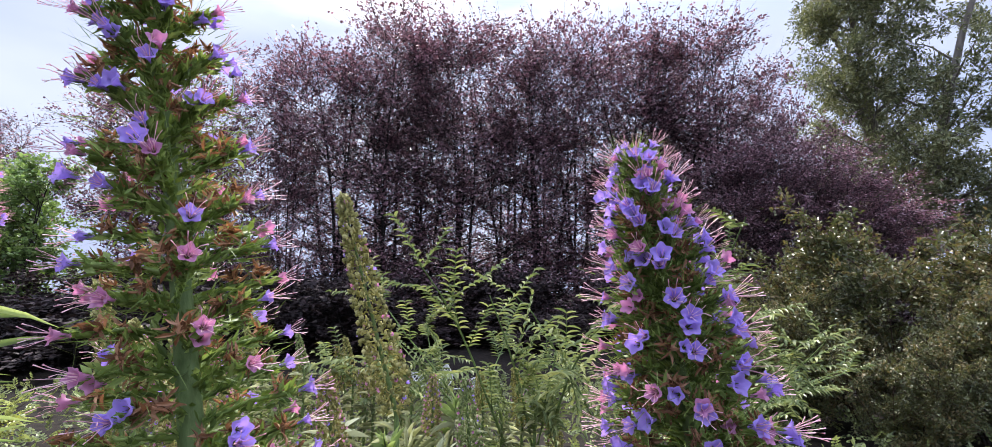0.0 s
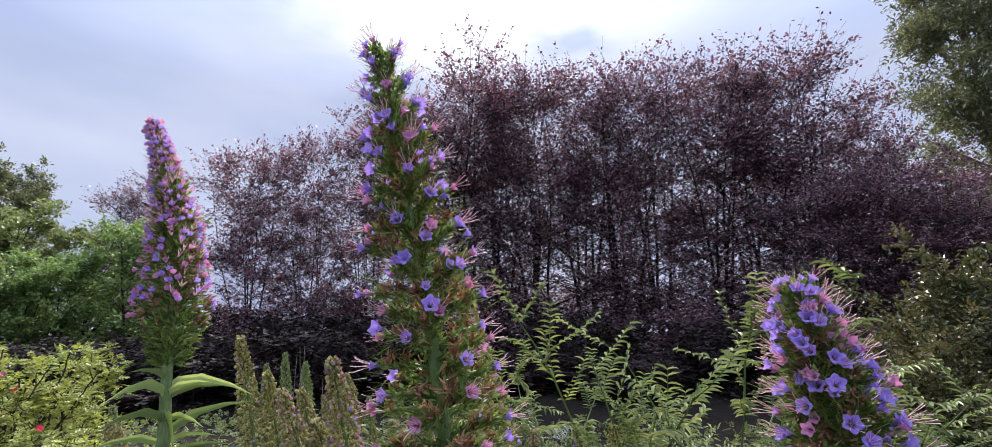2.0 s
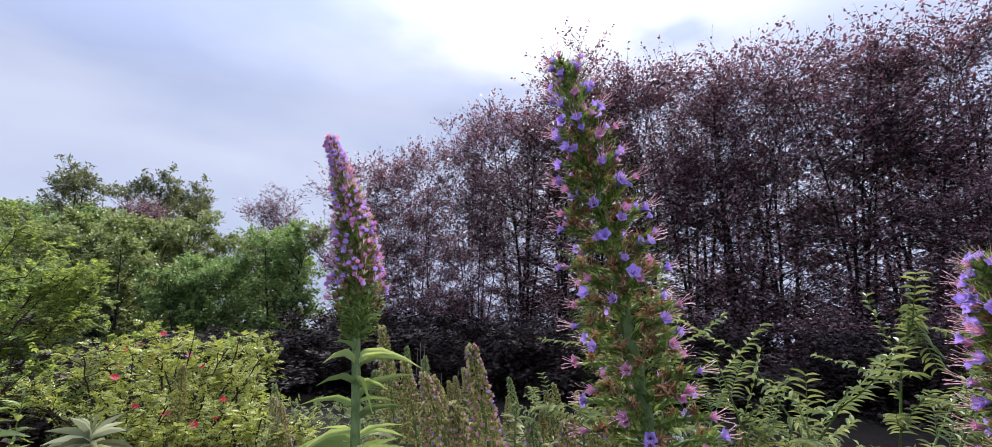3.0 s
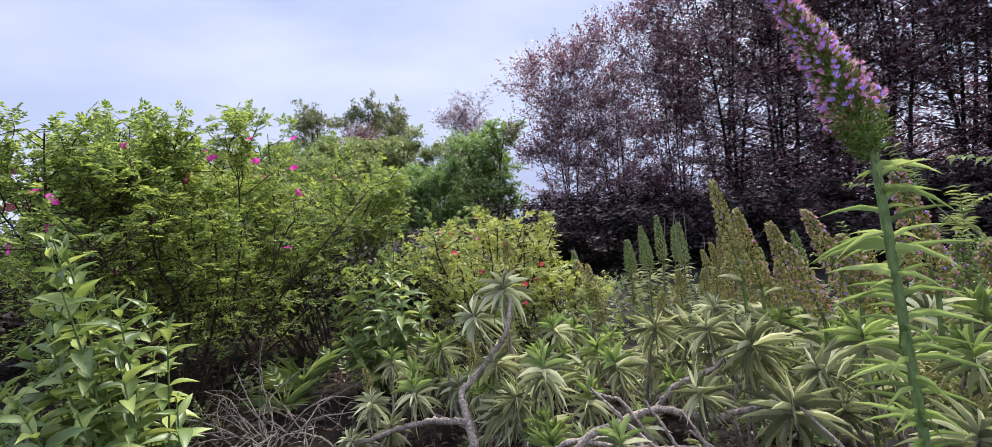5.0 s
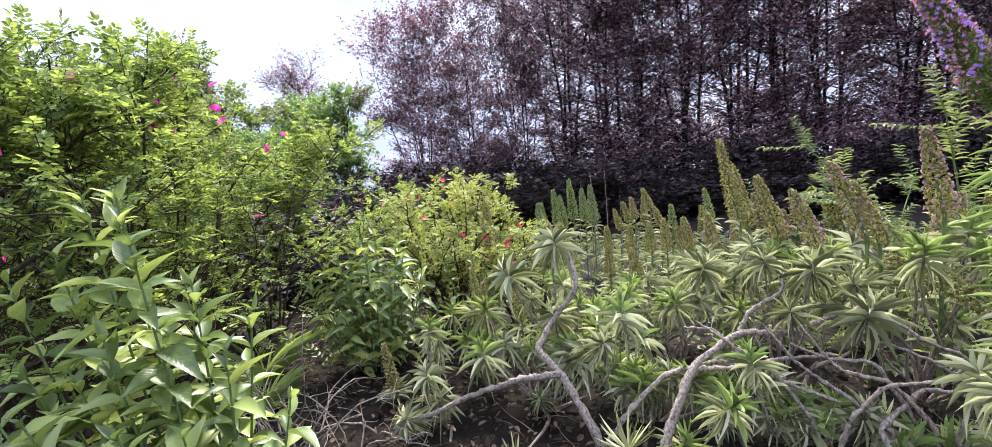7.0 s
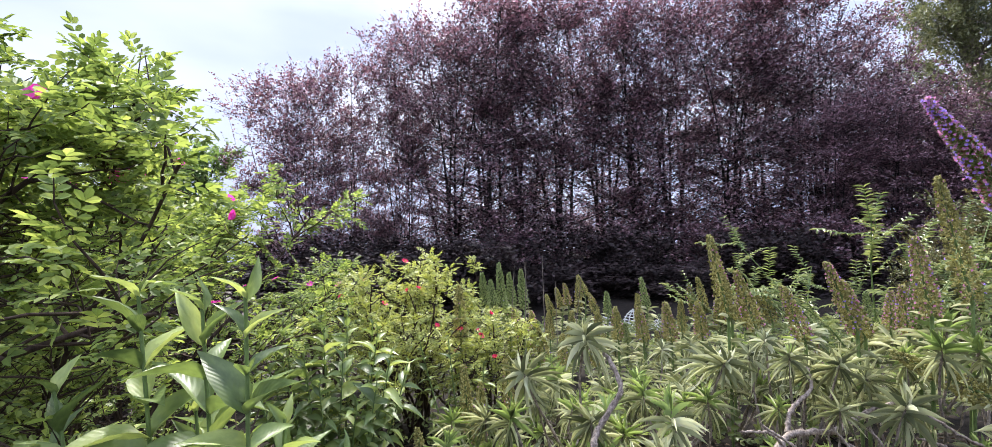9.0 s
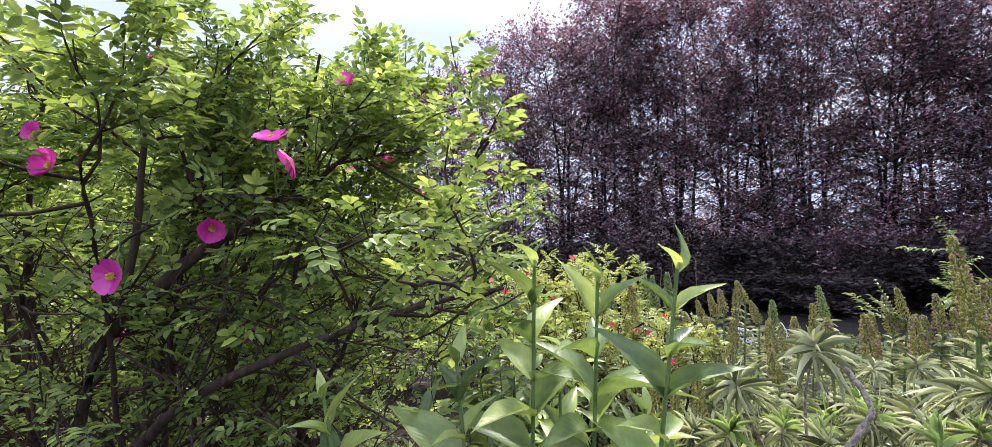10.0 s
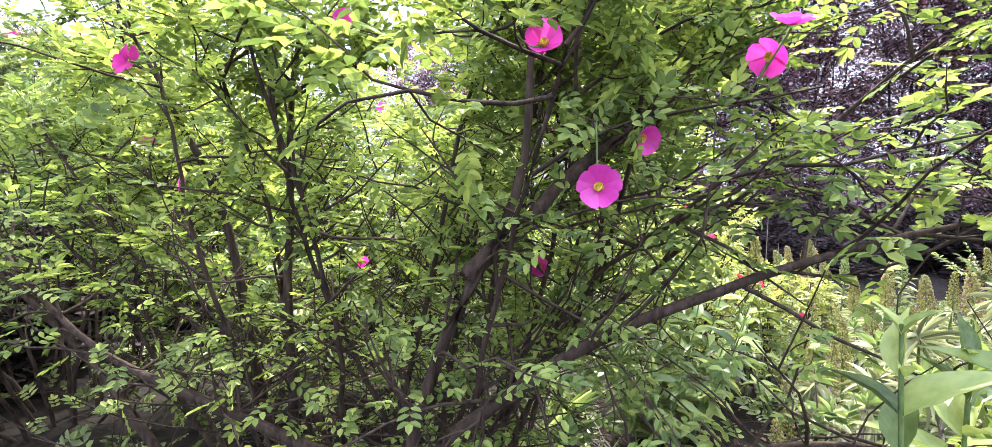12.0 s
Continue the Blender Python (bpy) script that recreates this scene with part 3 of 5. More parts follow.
def flowering_spike(foot, base, tip, r, n, label, bow=(0, 0, 0), single=True, fresh=0.8, tap=0.75, leaves=20, group="echium spikes in flower", dense=False, bare=0.0):
    """A tall spike: stem, short side sprays of green bracts, and a flower at the end of each spray."""
    o = np.array(foot)
    t = thing("echium_spike", foot, label, "flower spike", group)
    ax = axis_of(np.array(base) - o, np.array(tip) - o, bow)
    stem = Mesh()
    low = axis_of((0, 0, 0), ax[0], (0, 0, 0), 8)
    stem.tube(np.concatenate([low[:-1], ax]), np.concatenate([np.full(7, 0.15 * r), np.linspace(0.13 * r, 0.02 * r, len(ax))]), 8)
    f = (np.arange(n) + 0.5) / n
    p, d, s, q = frame_at(ax, f)
    th = np.arange(n) * 2.39996 + rng.normal(0, 0.15, n)
    rad = r * (0.16 + 0.84 * (1 - f) ** tap) * rng.uniform(0.88, 1.08, n) * np.minimum(1, 0.4 + (0.6 / max(bare, 0.12)) * f)
    out = s * np.cos(th)[:, None] + q * np.sin(th)[:, None]
    way = unit(out + d * (0.12 + 0.9 * f ** 3)[:, None])
    end = p + way * rad[:, None]
    # sprays
    br = Mesh()
    for i in range(n):
        br.tube([p[i], p[i] + way[i] * rad[i] * 0.55 + d[i] * 0.004, end[i]], [0.0018, 0.0016, 0.0022], 4)
    fine = 84 if single else 15
    g = np.tile(np.linspace(0.08, 0.97, fine), n)
    P, Wy, Dd, Rr = (np.repeat(a, fine, 0) for a in (p, way, d, rad))
    nn = n * fine
    br.scatter(QUAD, P + Wy * (Rr * g)[:, None] + jitter(nn, 0.0022), Wy * 0.75 + jitter(nn, 0.42) + Dd * 0.32, Dd + jitter(nn, 0.5), rng.uniform(0.006, 0.015, nn) * (1.0 if single else 1.6) * (0.4 + 0.6 * np.minimum(1, 3 * (1 - np.repeat(f, fine)))), rng.uniform(0.0024, 0.0048, nn) * (1.0 if single else 1.5))
    hr = 22 if single else 5
    pp = np.repeat(p + way * (rad * 0.72)[:, None], hr, 0) + jitter(n * hr, 0.010) * np.repeat(0.3 + 0.7 * np.minimum(1, 3 * (1 - f)), hr)[:, None]
    br.scatter(HAIR, pp, np.repeat(way, hr, 0) + jitter(n * hr, 0.5), jitter(n * hr, 1), 0.022, 0.0007)
    part("stem", stem, M_STEMGREEN, t)
    part("bract_cover", br, M_BRACT, t, kind="stuff")
    if single:
        for i in range(n):
            m = Vector(way[i] * [1, 1, 0.85]).to_track_quat("Z", "Y").to_matrix().to_4x4()
            roll = Matrix.Rotation(th[i] * 5, 4, "Z")
            cnt = 3 if dense and rng.random() < 0.5 else 2 if f[i] > 0.6 or (dense and rng.random() < 0.85) or rng.random() < 0.45 else 1
            for c in range(cnt):
                ob = new("flower", FLOWERS[rng.choice(4, p=[0.30, 0.2, 0.38, 0.12])])
                ob.parent = t
                off = rng.normal(0, 0.006 * min(c, 1), 3) - way[i] * 0.003 * c + way[i] * 0.002
                ob.matrix_local = Matrix.Translation(end[i] + off) @ m @ roll @ Matrix.Diagonal((*[rng.uniform(0.74, 1.0) * min(1.0, 0.68 + 3.0 * (1 - f[i]))] * 3, 1))
                if c == 0:
                    part("stamen_tuft", STAMENS[i % 2], None, ob, "long pink stamens")
            for w in range(1 + int(rng.random() < 0.85)) if f[i] < 0.85 else ():
                side = np.cross(way[i], d[i]) * rng.normal(0, 0.006) + d[i] * rng.uniform(0.003, 0.010)
                ob = new("withered_flower", WITHERED[i % 2])
                ob.parent = t
                ob.matrix_local = Matrix.Translation(end[i] - way[i] * (0.010 + 0.012 * w) + side) @ m @ roll @ Matrix.Rotation(w * 2.0, 4, "X")
    else:
        fl = Mesh()
        k = (rng.random(n) < fresh) & (f > bare)
        sz = 0.12 * r + 0.003
        fl.scatter(STAR, end[k], way[k], d[k], sz, sz * 1.15, 0)
        k2 = (rng.random(n) < 0.7) & (f > bare)
        fl.scatter(STAR, end[k2] + jitter(k2.sum(), 0.07 * r), way[k2] + jitter(k2.sum(), 0.3), d[k2], sz * 0.95, sz, 1)
        h = end[f > bare]
        for _ in range(7):
            fl.scatter(HAIR, h, way[f > bare] + jitter(len(h), 0.35), d[f > bare], 0.024 * rng.uniform(0.7, 1.1, len(h)), 0.0014, 2)
        k3 = (rng.random(n) < 0.8) & (f > 0.7 * bare)
        for _ in range(3):
            fl.scatter(BUD, end[k3] - way[k3] * 0.012 + jitter(k3.sum(), 0.05 * r), way[k3] + jitter(k3.sum(), 0.6), d[k3], 0.17 * r, 0.08 * r, 4)
        part("floret_cover", fl, ECH, t, kind="stuff")
    # long narrow leaves on the stem under the flowers
    if leaves:
        lv = Mesh()
        fl_ = rng.uniform(0.3, 1.0, leaves)
        pl, dl, sl, ql = frame_at(low, fl_ * 0.999)
        tl = np.arange(leaves) * 2.4
        o2 = sl * np.cos(tl)[:, None] + ql * np.sin(tl)[:, None]
        big = 1.1 if leaves > 100 else 0.9
        lv.scatter(LANCE_HANG, pl, o2 + dl * rng.uniform(0.3, 1.4, leaves)[:, None], dl, big * rng.uniform(0.05, 0.13, leaves), rng.uniform(0.0042, 0.0068, leaves))
        part("leaves", lv, M_ECHGREEN, t)
    return t


flowering_spike((-0.13, 0.30, 0.0), (-0.165, 0.285, 1.16), (-0.287, 0.36, 1.822), 0.083, 140, "tall green echium spike with violet flowers", (0.012, 0, 0), True, leaves=30)
flowering_spike((0.18, 0.33, 0.0), (0.165, 0.335, 1.22), (0.112, 0.38, 1.562), 0.076, 135, "violet and pink echium spike tapering to a green bud", (0.0, 0, 0), True, tap=0.8, leaves=24, dense=True)
flowering_spike((-0.74, 0.62, 0.0), (-0.87, 0.735, 1.42), (-1.12, 0.915, 1.975), 0.074, 400, "leaning echium spike with violet flowers over grey leaves", (0.02, 0.02, 0.0), False, leaves=120, tap=0.95, fresh=0.5, bare=0.16)


def seed_spike(foot, base, tip, r, n, label, pink=0.25, green=False, bow=(0, 0, 0), leaves=26, group="echium spikes going over"):
    """A spike that is going over or still in bud: a cone of small curled sprays with few flowers."""
    o = np.array(foot)
    t = thing("echium_spike", foot, label, "flower spike", group)
    ax = axis_of(np.array(base) - o, np.array(tip) - o, bow)
    low = axis_of((0, 0, 0), ax[0], (0, 0, 0), 6)
    stem = Mesh()
    stem.tube(np.concatenate([low[:-1], ax]), np.concatenate([np.full(5, 0.01), np.linspace(0.009, 0.002, len(ax))]), 6)
    part("stem", stem, M_STEMGREEN, t)
    f = (np.arange(n) + 0.5) / n
    p, d, s, q = frame_at(ax, f)
    th = np.arange(n) * 2.39996
    rad = r * (0.12 + 0.88 * (1 - f) ** 0.6) * np.minimum(1, 0.55 + f * 4) * rng.uniform(0.85, 1.1, n)
    out = unit(s * np.cos(th)[:, None] + q * np.sin(th)[:, None] + d * (0.15 + 0.6 * f ** 3)[:, None])
    end = p + out * rad[:, None]
    cone, fl = Mesh(), Mesh()
    for i in range(7):
        b = 0.13 * r * (0.5 + 0.5 * np.minimum(1, 4 * (1 - f)))[:, None]
        cone.scatter(BUD, p + out * (rad * (0.62 + 0.38 * (i + 1) / 7))[:, None] + d * b * (1.2 - abs(i - 3) * 0.45) + jitter(n, 0.05 * r), out + jitter(n, 0.3) + d * 0.4, d, 0.25 * r * rng.uniform(0.8, 1.2, n), 0.15 * r)
    for g in (0.3, 0.6):
        cone.scatter(LANCE_UP, p + out * (rad * g * 0.8)[:, None], out * 0.8 - d * 0.2 + jitter(n, 0.4), d, 0.4 * r, 0.08 * r)
    part("cone", cone, M_SPIKEGREEN if green else M_SEED, t, kind="stuff")
    k = rng.random(n) < pink
    if k.sum() > 3:
        fl.scatter(STAR, end[k], out[k], d[k], 0.16 * r + 0.003, 0.16 * r + 0.004, 1)
        k = rng.random(n) < pink * 0.3
        fl.scatter(STAR, end[k], out[k], d[k], 0.16 * r + 0.003, 0.16 * r + 0.004, 0)
        k = rng.random(n) < pink * 1.6
        fl.scatter(HAIR, end[k], out[k] + jitter(k.sum(), 0.3), d[k], 0.02, 0.0013, 2)
        part("floret_cover", fl, ECH, t, kind="stuff")
    lv = Mesh()
    fl_ = rng.uniform(0.35, 1.0, leaves)
    pl, dl, sl, ql = frame_at(low, fl_ * 0.999)
    tl = np.arange(leaves) * 2.4
    lv.scatter(LANCE, pl, sl * np.cos(tl)[:, None] + ql * np.sin(tl)[:, None] + dl * rng.uniform(0, 0.8, leaves)[:, None], dl, rng.uniform(0.09, 0.15, leaves), rng.uniform(0.011, 0.017, leaves))
    part("leaves", lv, M_ECHLEAF, t)


# (tip x, y, z, length, radius, lean to the left, pink, still green)
for tx, ty, tz, ln, r, lean, pink, grn in [
        (-0.52, 1.62, 1.64, 0.72, 0.068, 0.20, 0.25, False), (-1.66, 2.0, 1.32, 0.55, 0.062, 0.16, 0.08, False), (-1.58, 2.1, 1.14, 0.42, 0.06, 0.18, 0.12, False),
        (-1.43, 2.15, 1.05, 0.42, 0.066, 0.25, 0.35, False), (-1.29, 1.8, 1.0, 0.34, 0.058, 0.3, 0.5, False), (-1.16, 1.57, 1.18, 0.40, 0.056, 0.32, 0.7, False),
        (-1.05, 1.62, 1.06, 0.34, 0.065, 0.3, 0.4, False), (-0.85, 1.35, 1.33, 0.42, 0.058, 0.16, 0.8, False), (-0.62, 1.75, 1.0, 0.3, 0.055, 0.1, 0.9, False),
        (-0.70, 1.55, 1.05, 0.25, 0.05, 0.1, 0.3, True), (-0.30, 2.3, 0.85, 0.28, 0.05, 0.0, 0.9, False), (-0.12, 1.9, 0.95, 0.3, 0.05, 0.05, 0.4, True),
        (-2.71, 4.0, 0.34, 0.28, 0.06, 0.03, 0.05, False), (-2.45, 4.0, 0.36, 0.3, 0.06, -0.03, 0.08, False), (-2.22, 3.6, 0.45, 0.3, 0.06, 0.04, 0.1, False),
        (-2.07, 3.4, 0.53, 0.32, 0.06, 0.05, 0.15, False), (-1.89, 3.2, 0.57, 0.32, 0.065, 0.1, 0.2, False), (-1.70, 3.0, 0.65, 0.34, 0.07, 0.12, 0.3, False),
        (-1.52, 2.7, 0.72, 0.3, 0.06, 0.1, 0.4, False), (-2.6, 3.3, 0.30, 0.3, 0.06, 0.0, 0.1, False), (-2.35, 3.0, 0.35, 0.26, 0.06, 0.15, 0.1, False),
        (-3.41, 2.2, 0.99, 0.42, 0.06, 0.0, 0.06, False), (-3.30, 1.55, 0.62, 0.42, 0.05, 0.05, 0.05, False), (-3.18, 1.45, 0.55, 0.40, 0.05, -0.05, 0.12, False),
        (-3.5, 1.15, 0.42, 0.32, 0.045, 0.1, 0.05, False), (-3.62, 0.85, 0.36, 0.3, 0.045, 0.1, 0.05, False), (-3.05, 1.7, 0.6, 0.42, 0.05, 0.05, 0.05, False)]:
    bx, bz = tx + lean * ln * 1.3, tz - ln
    fx = bx + 0.1 * lean
    seed_spike((fx, ty, gz(fx, ty)), (bx, ty, bz), (tx, ty, tz), r, 66 + int(ln * 120), "green echium spike still in bud" if grn else ("fading echium spike with pink flowers" if pink > 0.3 else "brown and green echium spike going to seed"),
               pink, grn)
# three slim green spikes and their grey neighbours further down the bed
for dx, dy, dz, ln in [(-3.32, 4.99, 0.79, 0.55), (-3.55, 5.0, 0.66, 0.5), (-3.03, 4.93, 0.70, 0.5), (-3.72, 4.9, 0.5, 0.42), (-3.42, 4.8, 0.6, 0.45), (-3.2, 5.2, 0.62, 0.45), (-3.85, 5.2, 0.45, 0.4)]:
    seed_spike((dx, dy, gz(dx, dy)), (dx + 0.03, dy, dz - ln), (dx, dy, dz), 0.075, 110, "slim pale green echium spike in bud", 0.0, True, leaves=60, group="green echium spikes")
for k in range(34):
    tx, ty = -3.1 + 3.5 * ((k * 0.618) % 1.0), 2.5 + 2.3 * ((k * 0.382 + 0.1) % 1.0)
    tz = 0.78 - 0.14 * (ty - 2.5) + rng.normal(0, 0.09)
    ln = rng.uniform(0.22, 0.36)
    if any(abs(tx - (ex + (-0.96 - ex) * (ty - ey) / (8.62 - ey))) < 0.16 for ex, ey in ((-3.05, -1.3), (0.0, 0.0), (-2.1, -1.4))):
        tz -= 0.45
    seed_spike((tx, ty, gz(tx, ty)), (tx + 0.03, ty, tz - ln), (tx - rng.uniform(-0.02, 0.06), ty, tz), 0.056, 80, "short brown and green echium spike among others", float(rng.choice([0.0, 0.1, 0.4])), k % 4 == 0, leaves=44)
# a spike that has fallen over
seed_spike((-0.45, 1.1, gz(-0.45, 1.1)), (-0.62, 1.15, 0.55), (-0.99, 1.3, 0.74), 0.062, 120, "fallen echium spike with brown seed heads", 0.02, False)


def rosette_mesh(leaves, size, hang, wide, deep, first):
    """A whorl of narrow leaves, upright in the middle and hanging outside."""
    m = Mesh()
    g = np.linspace(0, 1, leaves)
    th = np.arange(leaves) * 2.39996 + rng.normal(0, 0.15, leaves)
    el = np.radians(first - (first + hang) * g ** 0.8 + rng.normal(0, 14, leaves))
    d = np.stack([np.cos(th) * np.cos(el), np.sin(th) * np.cos(el), np.sin(el)], -1)
    L = size * (0.45 + 0.65 * np.sin(np.pi * np.minimum(g * 0.75 + 0.12, 1))) * rng.uniform(0.85, 1.1, leaves)
    base = np.stack([np.zeros(leaves), np.zeros(leaves), -deep * size * g], -1)
    up = np.where(np.abs(d[:, 2:]) > 0.8, np.stack([-np.cos(th), -np.sin(th), 0.3 + 0 * th], -1), [[0, 0, 1.0]])
    k = g < 0.35
    m.scatter(LANCE_UP, base[k], d[k], up[k], L[k], wide * L[k], 1)
    k = (g >= 0.35) & (g < 0.7)
    m.scatter(LANCE, base[k], d[k], up[k], L[k], wide * L[k], 0)
    k = g >= 0.7
    m.scatter(LANCE_HANG, base[k], d[k], up[k], L[k] * 1.1, wide * L[k], 0)
    return m


SILVER, FRESH = [M_ECHLEAF, M_ECHLEAF], [M_ECHLEAF, M_ECHGREEN]
silver_kinds = [rosette_mesh(46, 0.165, 45, 0.043, 0.45, 66).build("rosette", SILVER) for _ in range(4)]
fresh_kinds = [rosette_mesh(44, 0.15, 50, 0.064, 0.8, 86).build("rosette", FRESH) for _ in range(4)]


def echium_bush(at, heads, label):
    """A shrub of bare crooked stems with a leaf whorl at each tip. heads: (x, y, z, fresh, size)."""
    t = thing("echium_bush", at, label, "shrub", "echium bushes")
    o = np.array(at)
    for hx, hy_, hz, fresh, size in heads:
        tip = np.array((hx, hy_, hz)) - o
        st = Mesh()
        mid = tip * [0.55, 0.55, 0.4] + rng.normal(0, 0.05, 3)
        pts = np.array([(0, 0, -0.03), mid * 0.5 + rng.normal(0, 0.03, 3) * [1, 1, 0.3], mid, tip * [0.85, 0.85, 0.72] + rng.normal(0, 0.02, 3), tip])
        u = np.linspace(0, 4, 17)
        pts = np.stack([np.interp(u, range(5), pts[:, k]) for k in range(3)], -1)
        pts[1:-1] = (pts[:-2] + pts[1:-1] * 2 + pts[2:]) / 4
        st.tube(pts, np.linspace(0.011, 0.005, 17), 7, rough=0.1)
        part("stem", st, M_ECHWOOD, t)
        ob = part("rosette", (fresh_kinds if fresh else silver_kinds)[rng.integers(4)], None, t)
        dv = Vector((pts[-1] - pts[-4])).normalized() + Vector((rng.normal(0, 0.6), rng.normal(-0.25, 0.5), 0.35 if not fresh else 0.8))
        ob.matrix_local = Matrix.Translation(tip) @ dv.to_track_quat("Z", "Y").to_matrix().to_4x4() @ Matrix.Rotation(rng.uniform(0, 6), 4, "Z") @ Matrix.Diagonal((size, size, size, 1))


def top_of_bed(x, y):
    h = 0.50 + 0.10 * math.sin(x * 3.1) + 0.36 / (1 + math.exp(-(x + 0.9) * 5)) - 0.12 / (1 + math.exp((x + 3.0) * 8))
    return h - (0.75 if -3.4 < x < -1.0 else 0.3) * max(0, 0.95 - y) - 0.34 * max(0, y - 1.3)


heads = []
for k in range(4000):
    x, y = rng.uniform(-3.35, 0.75), rng.uniform(0.42, 2.5)
    if x > -0.75 and y < 0.72 or (x < -2.9 and y > 1.3) or x > -0.15 or (x > -0.7 and y < 0.9) or (x < -0.95 and y < 1.14 and rng.random() < 0.93):
        continue
    if all((x - a) ** 2 + (y - b) ** 2 > 0.165 ** 2 for a, b, *_ in heads):
        heads.append((x, y, top_of_bed(x, y) + rng.normal(0, 0.14), int(math.sin(x * 4 + y * 3) > -0.15), rng.uniform(0.55, 1.05)))
known = [(a, b, c, k, 0.85 * z) for a, b, c, k, z in [(-2.59, 1.2, 0.90, 0, 1.2), (-1.8, 1.4, 0.67, 0, 1.1), (-1.32, 1.2, 0.72, 0, 1.1), (-1.15, 1.0, 0.58, 0, 1.25), (-2.21, 1.0, 0.58, 1, 1.2), (-2.98, 1.0, 0.56, 1, 1.1),
         (-0.30, 1.35, 0.9, 1, 0.9), (-3.29, 0.5, 0.13, 0, 0.8), (-3.2, 0.62, 0.33, 0, 0.8), (-0.95, 1.05, 0.85, 1, 1.0), (-0.7, 1.15, 0.8, 1, 1.0)]]
heads = [h for h in heads if all((h[0] - a[0]) ** 2 + (h[1] - a[1]) ** 2 > 0.02 for a in known)] + known
for k in range(44):
    x, y = -3.2 + 2.9 * ((k * 0.618) % 1.0), 0.72 + 0.45 * ((k * 0.377) % 1.0)
    heads.append((x, y, 0.06 + 0.24 * (y - 0.7) / 0.45 + rng.uniform(0.0, 0.1), int(k % 3 > 0), rng.uniform(0.6, 1.0)))
cells = {}
for h in heads:
    cells.setdefault((round((h[0] + 0.2) / 0.62), round(h[1] / 0.7)), []).append(h)
for key, hs in cells.items():
    cx, cy = np.mean([h[0] for h in hs]), np.mean([h[1] for h in hs])
    echium_bush((cx, cy + 0.05, gz(cx, cy)), hs, "grey green echium bush with whorls of narrow leaves")


def limb(points, r0, r1, label):
    """A bare grey branch of an old echium, with bark."""
    t = thing("echium_branch", points[0], label, "branch", "bare echium branches")
    p = np.array(points) - points[0]
    u = np.linspace(0, len(p) - 1, len(p) * 9)
    q = np.stack([np.interp(u, range(len(p)), p[:, k]) for k in range(3)], -1)
    for _ in range(4):
        q[1:-1] = (q[:-2] + 2 * q[1:-1] + q[2:]) / 4
    m = Mesh()
    rr = 1.25 * np.linspace(r0, r1, len(q)) * (1 + 0.12 * np.sin(np.arange(len(q)) * 1.9))
    m.tube(q + rng.normal(0, 0.002, q.shape), rr, 11, rough=0.16)
    part("wood", m, M_ECHWOOD, t)


limb([(-2.25, 0.55, gz(-2.2, 0.55) - 0.05), (-2.31, 0.6, 0.09), (-2.48, 0.7, 0.34), (-2.63, 0.8, 0.41), (-2.57, 0.94, 0.52), (-2.43, 1.0, 0.69), (-2.5, 1.15, 0.84)], 0.019, 0.008, "rough brown forked echium branch")
limb([(-2.48, 0.7, 0.34), (-2.67, 0.65, 0.33), (-2.85, 0.62, 0.27), (-3.0, 0.6, 0.21), (-3.15, 0.55, 0.14), (-3.29, 0.5, 0.11)], 0.014, 0.008, "rough brown echium side branch")
limb([(-2.05, 0.5, -0.05), (-1.99, 0.6, 0.16), (-1.88, 0.8, 0.38), (-1.66, 1.03, 0.45), (-1.43, 1.05, 0.45), (-1.24, 1.1, 0.53), (-1.1, 1.05, 0.6)], 0.018, 0.007, "pale grey arching echium branch")
limb([(-1.66, 1.03, 0.45), (-1.6, 1.12, 0.53), (-1.45, 1.2, 0.6), (-1.42, 1.3, 0.68)], 0.010, 0.006, "pale grey echium side branch")
limb([(-2.3, 0.6, 0.0), (-2.15, 0.7, 0.2), (-2.0, 0.85, 0.3), (-1.75, 0.95, 0.34), (-1.5, 0.85, 0.3), (-1.3, 0.8, 0.25)], 0.011, 0.006, "pale grey arching echium branch")
limb([(-1.9, 0.8, 0.36), (-1.7, 0.8, 0.38), (-1.5, 0.95, 0.36), (-1.3, 0.9, 0.42)], 0.009, 0.006, "pale grey echium side branch")
for k in range(9):
    x0, y0 = rng.uniform(-1.7, -0.45), rng.uniform(0.65, 0.95)
    sx = rng.choice([-1, 1])
    limb([(x0, y0, gz(x0, y0)), (x0 + 0.05 * sx, y0, rng.uniform(0.15, 0.25)), (x0 + 0.18 * sx, y0 + 0.05, rng.uniform(0.25, 0.4)), (x0 + 0.36 * sx, y0 + rng.uniform(-0.05, 0.12), rng.uniform(0.3, 0.5)), (x0 + 0.5 * sx, y0 + 0.05, rng.uniform(0.4, 0.6))],
         0.009, 0.004, "thin pale crooked echium branch")
limb([(-1.1, 0.55, 0.0), (-1.2, 0.7, 0.2), (-1.0, 0.85, 0.32), (-0.75, 0.8, 0.3)], 0.010, 0.006, "pale grey arching echium branch")


# ---------------------------------------------------------------- roses
def compound():
    """A rose leaf: seven leaflets along a stalk."""
    lv, lf = HALVES
    V, F = [], []
    for u, a, s in [(0.30, 62, 0.30), (0.30, -62, 0.30), (0.52, 58, 0.34), (0.52, -58, 0.34), (0.74, 52, 0.34), (0.74, -52, 0.34), (0.78, 0, 0.36)]:
        c, sn = math.cos(radians(a)), math.sin(radians(a))
        x, y = lv[:, 0] * s, lv[:, 1] * s * 0.54
        F.append(lf + sum(len(q) for q in V))
        V.append(np.stack([u + x * c - y * sn, x * sn + y * c, lv[:, 2] * s - 0.1 * u * u], -1))
    return np.concatenate(V), np.concatenate(F)


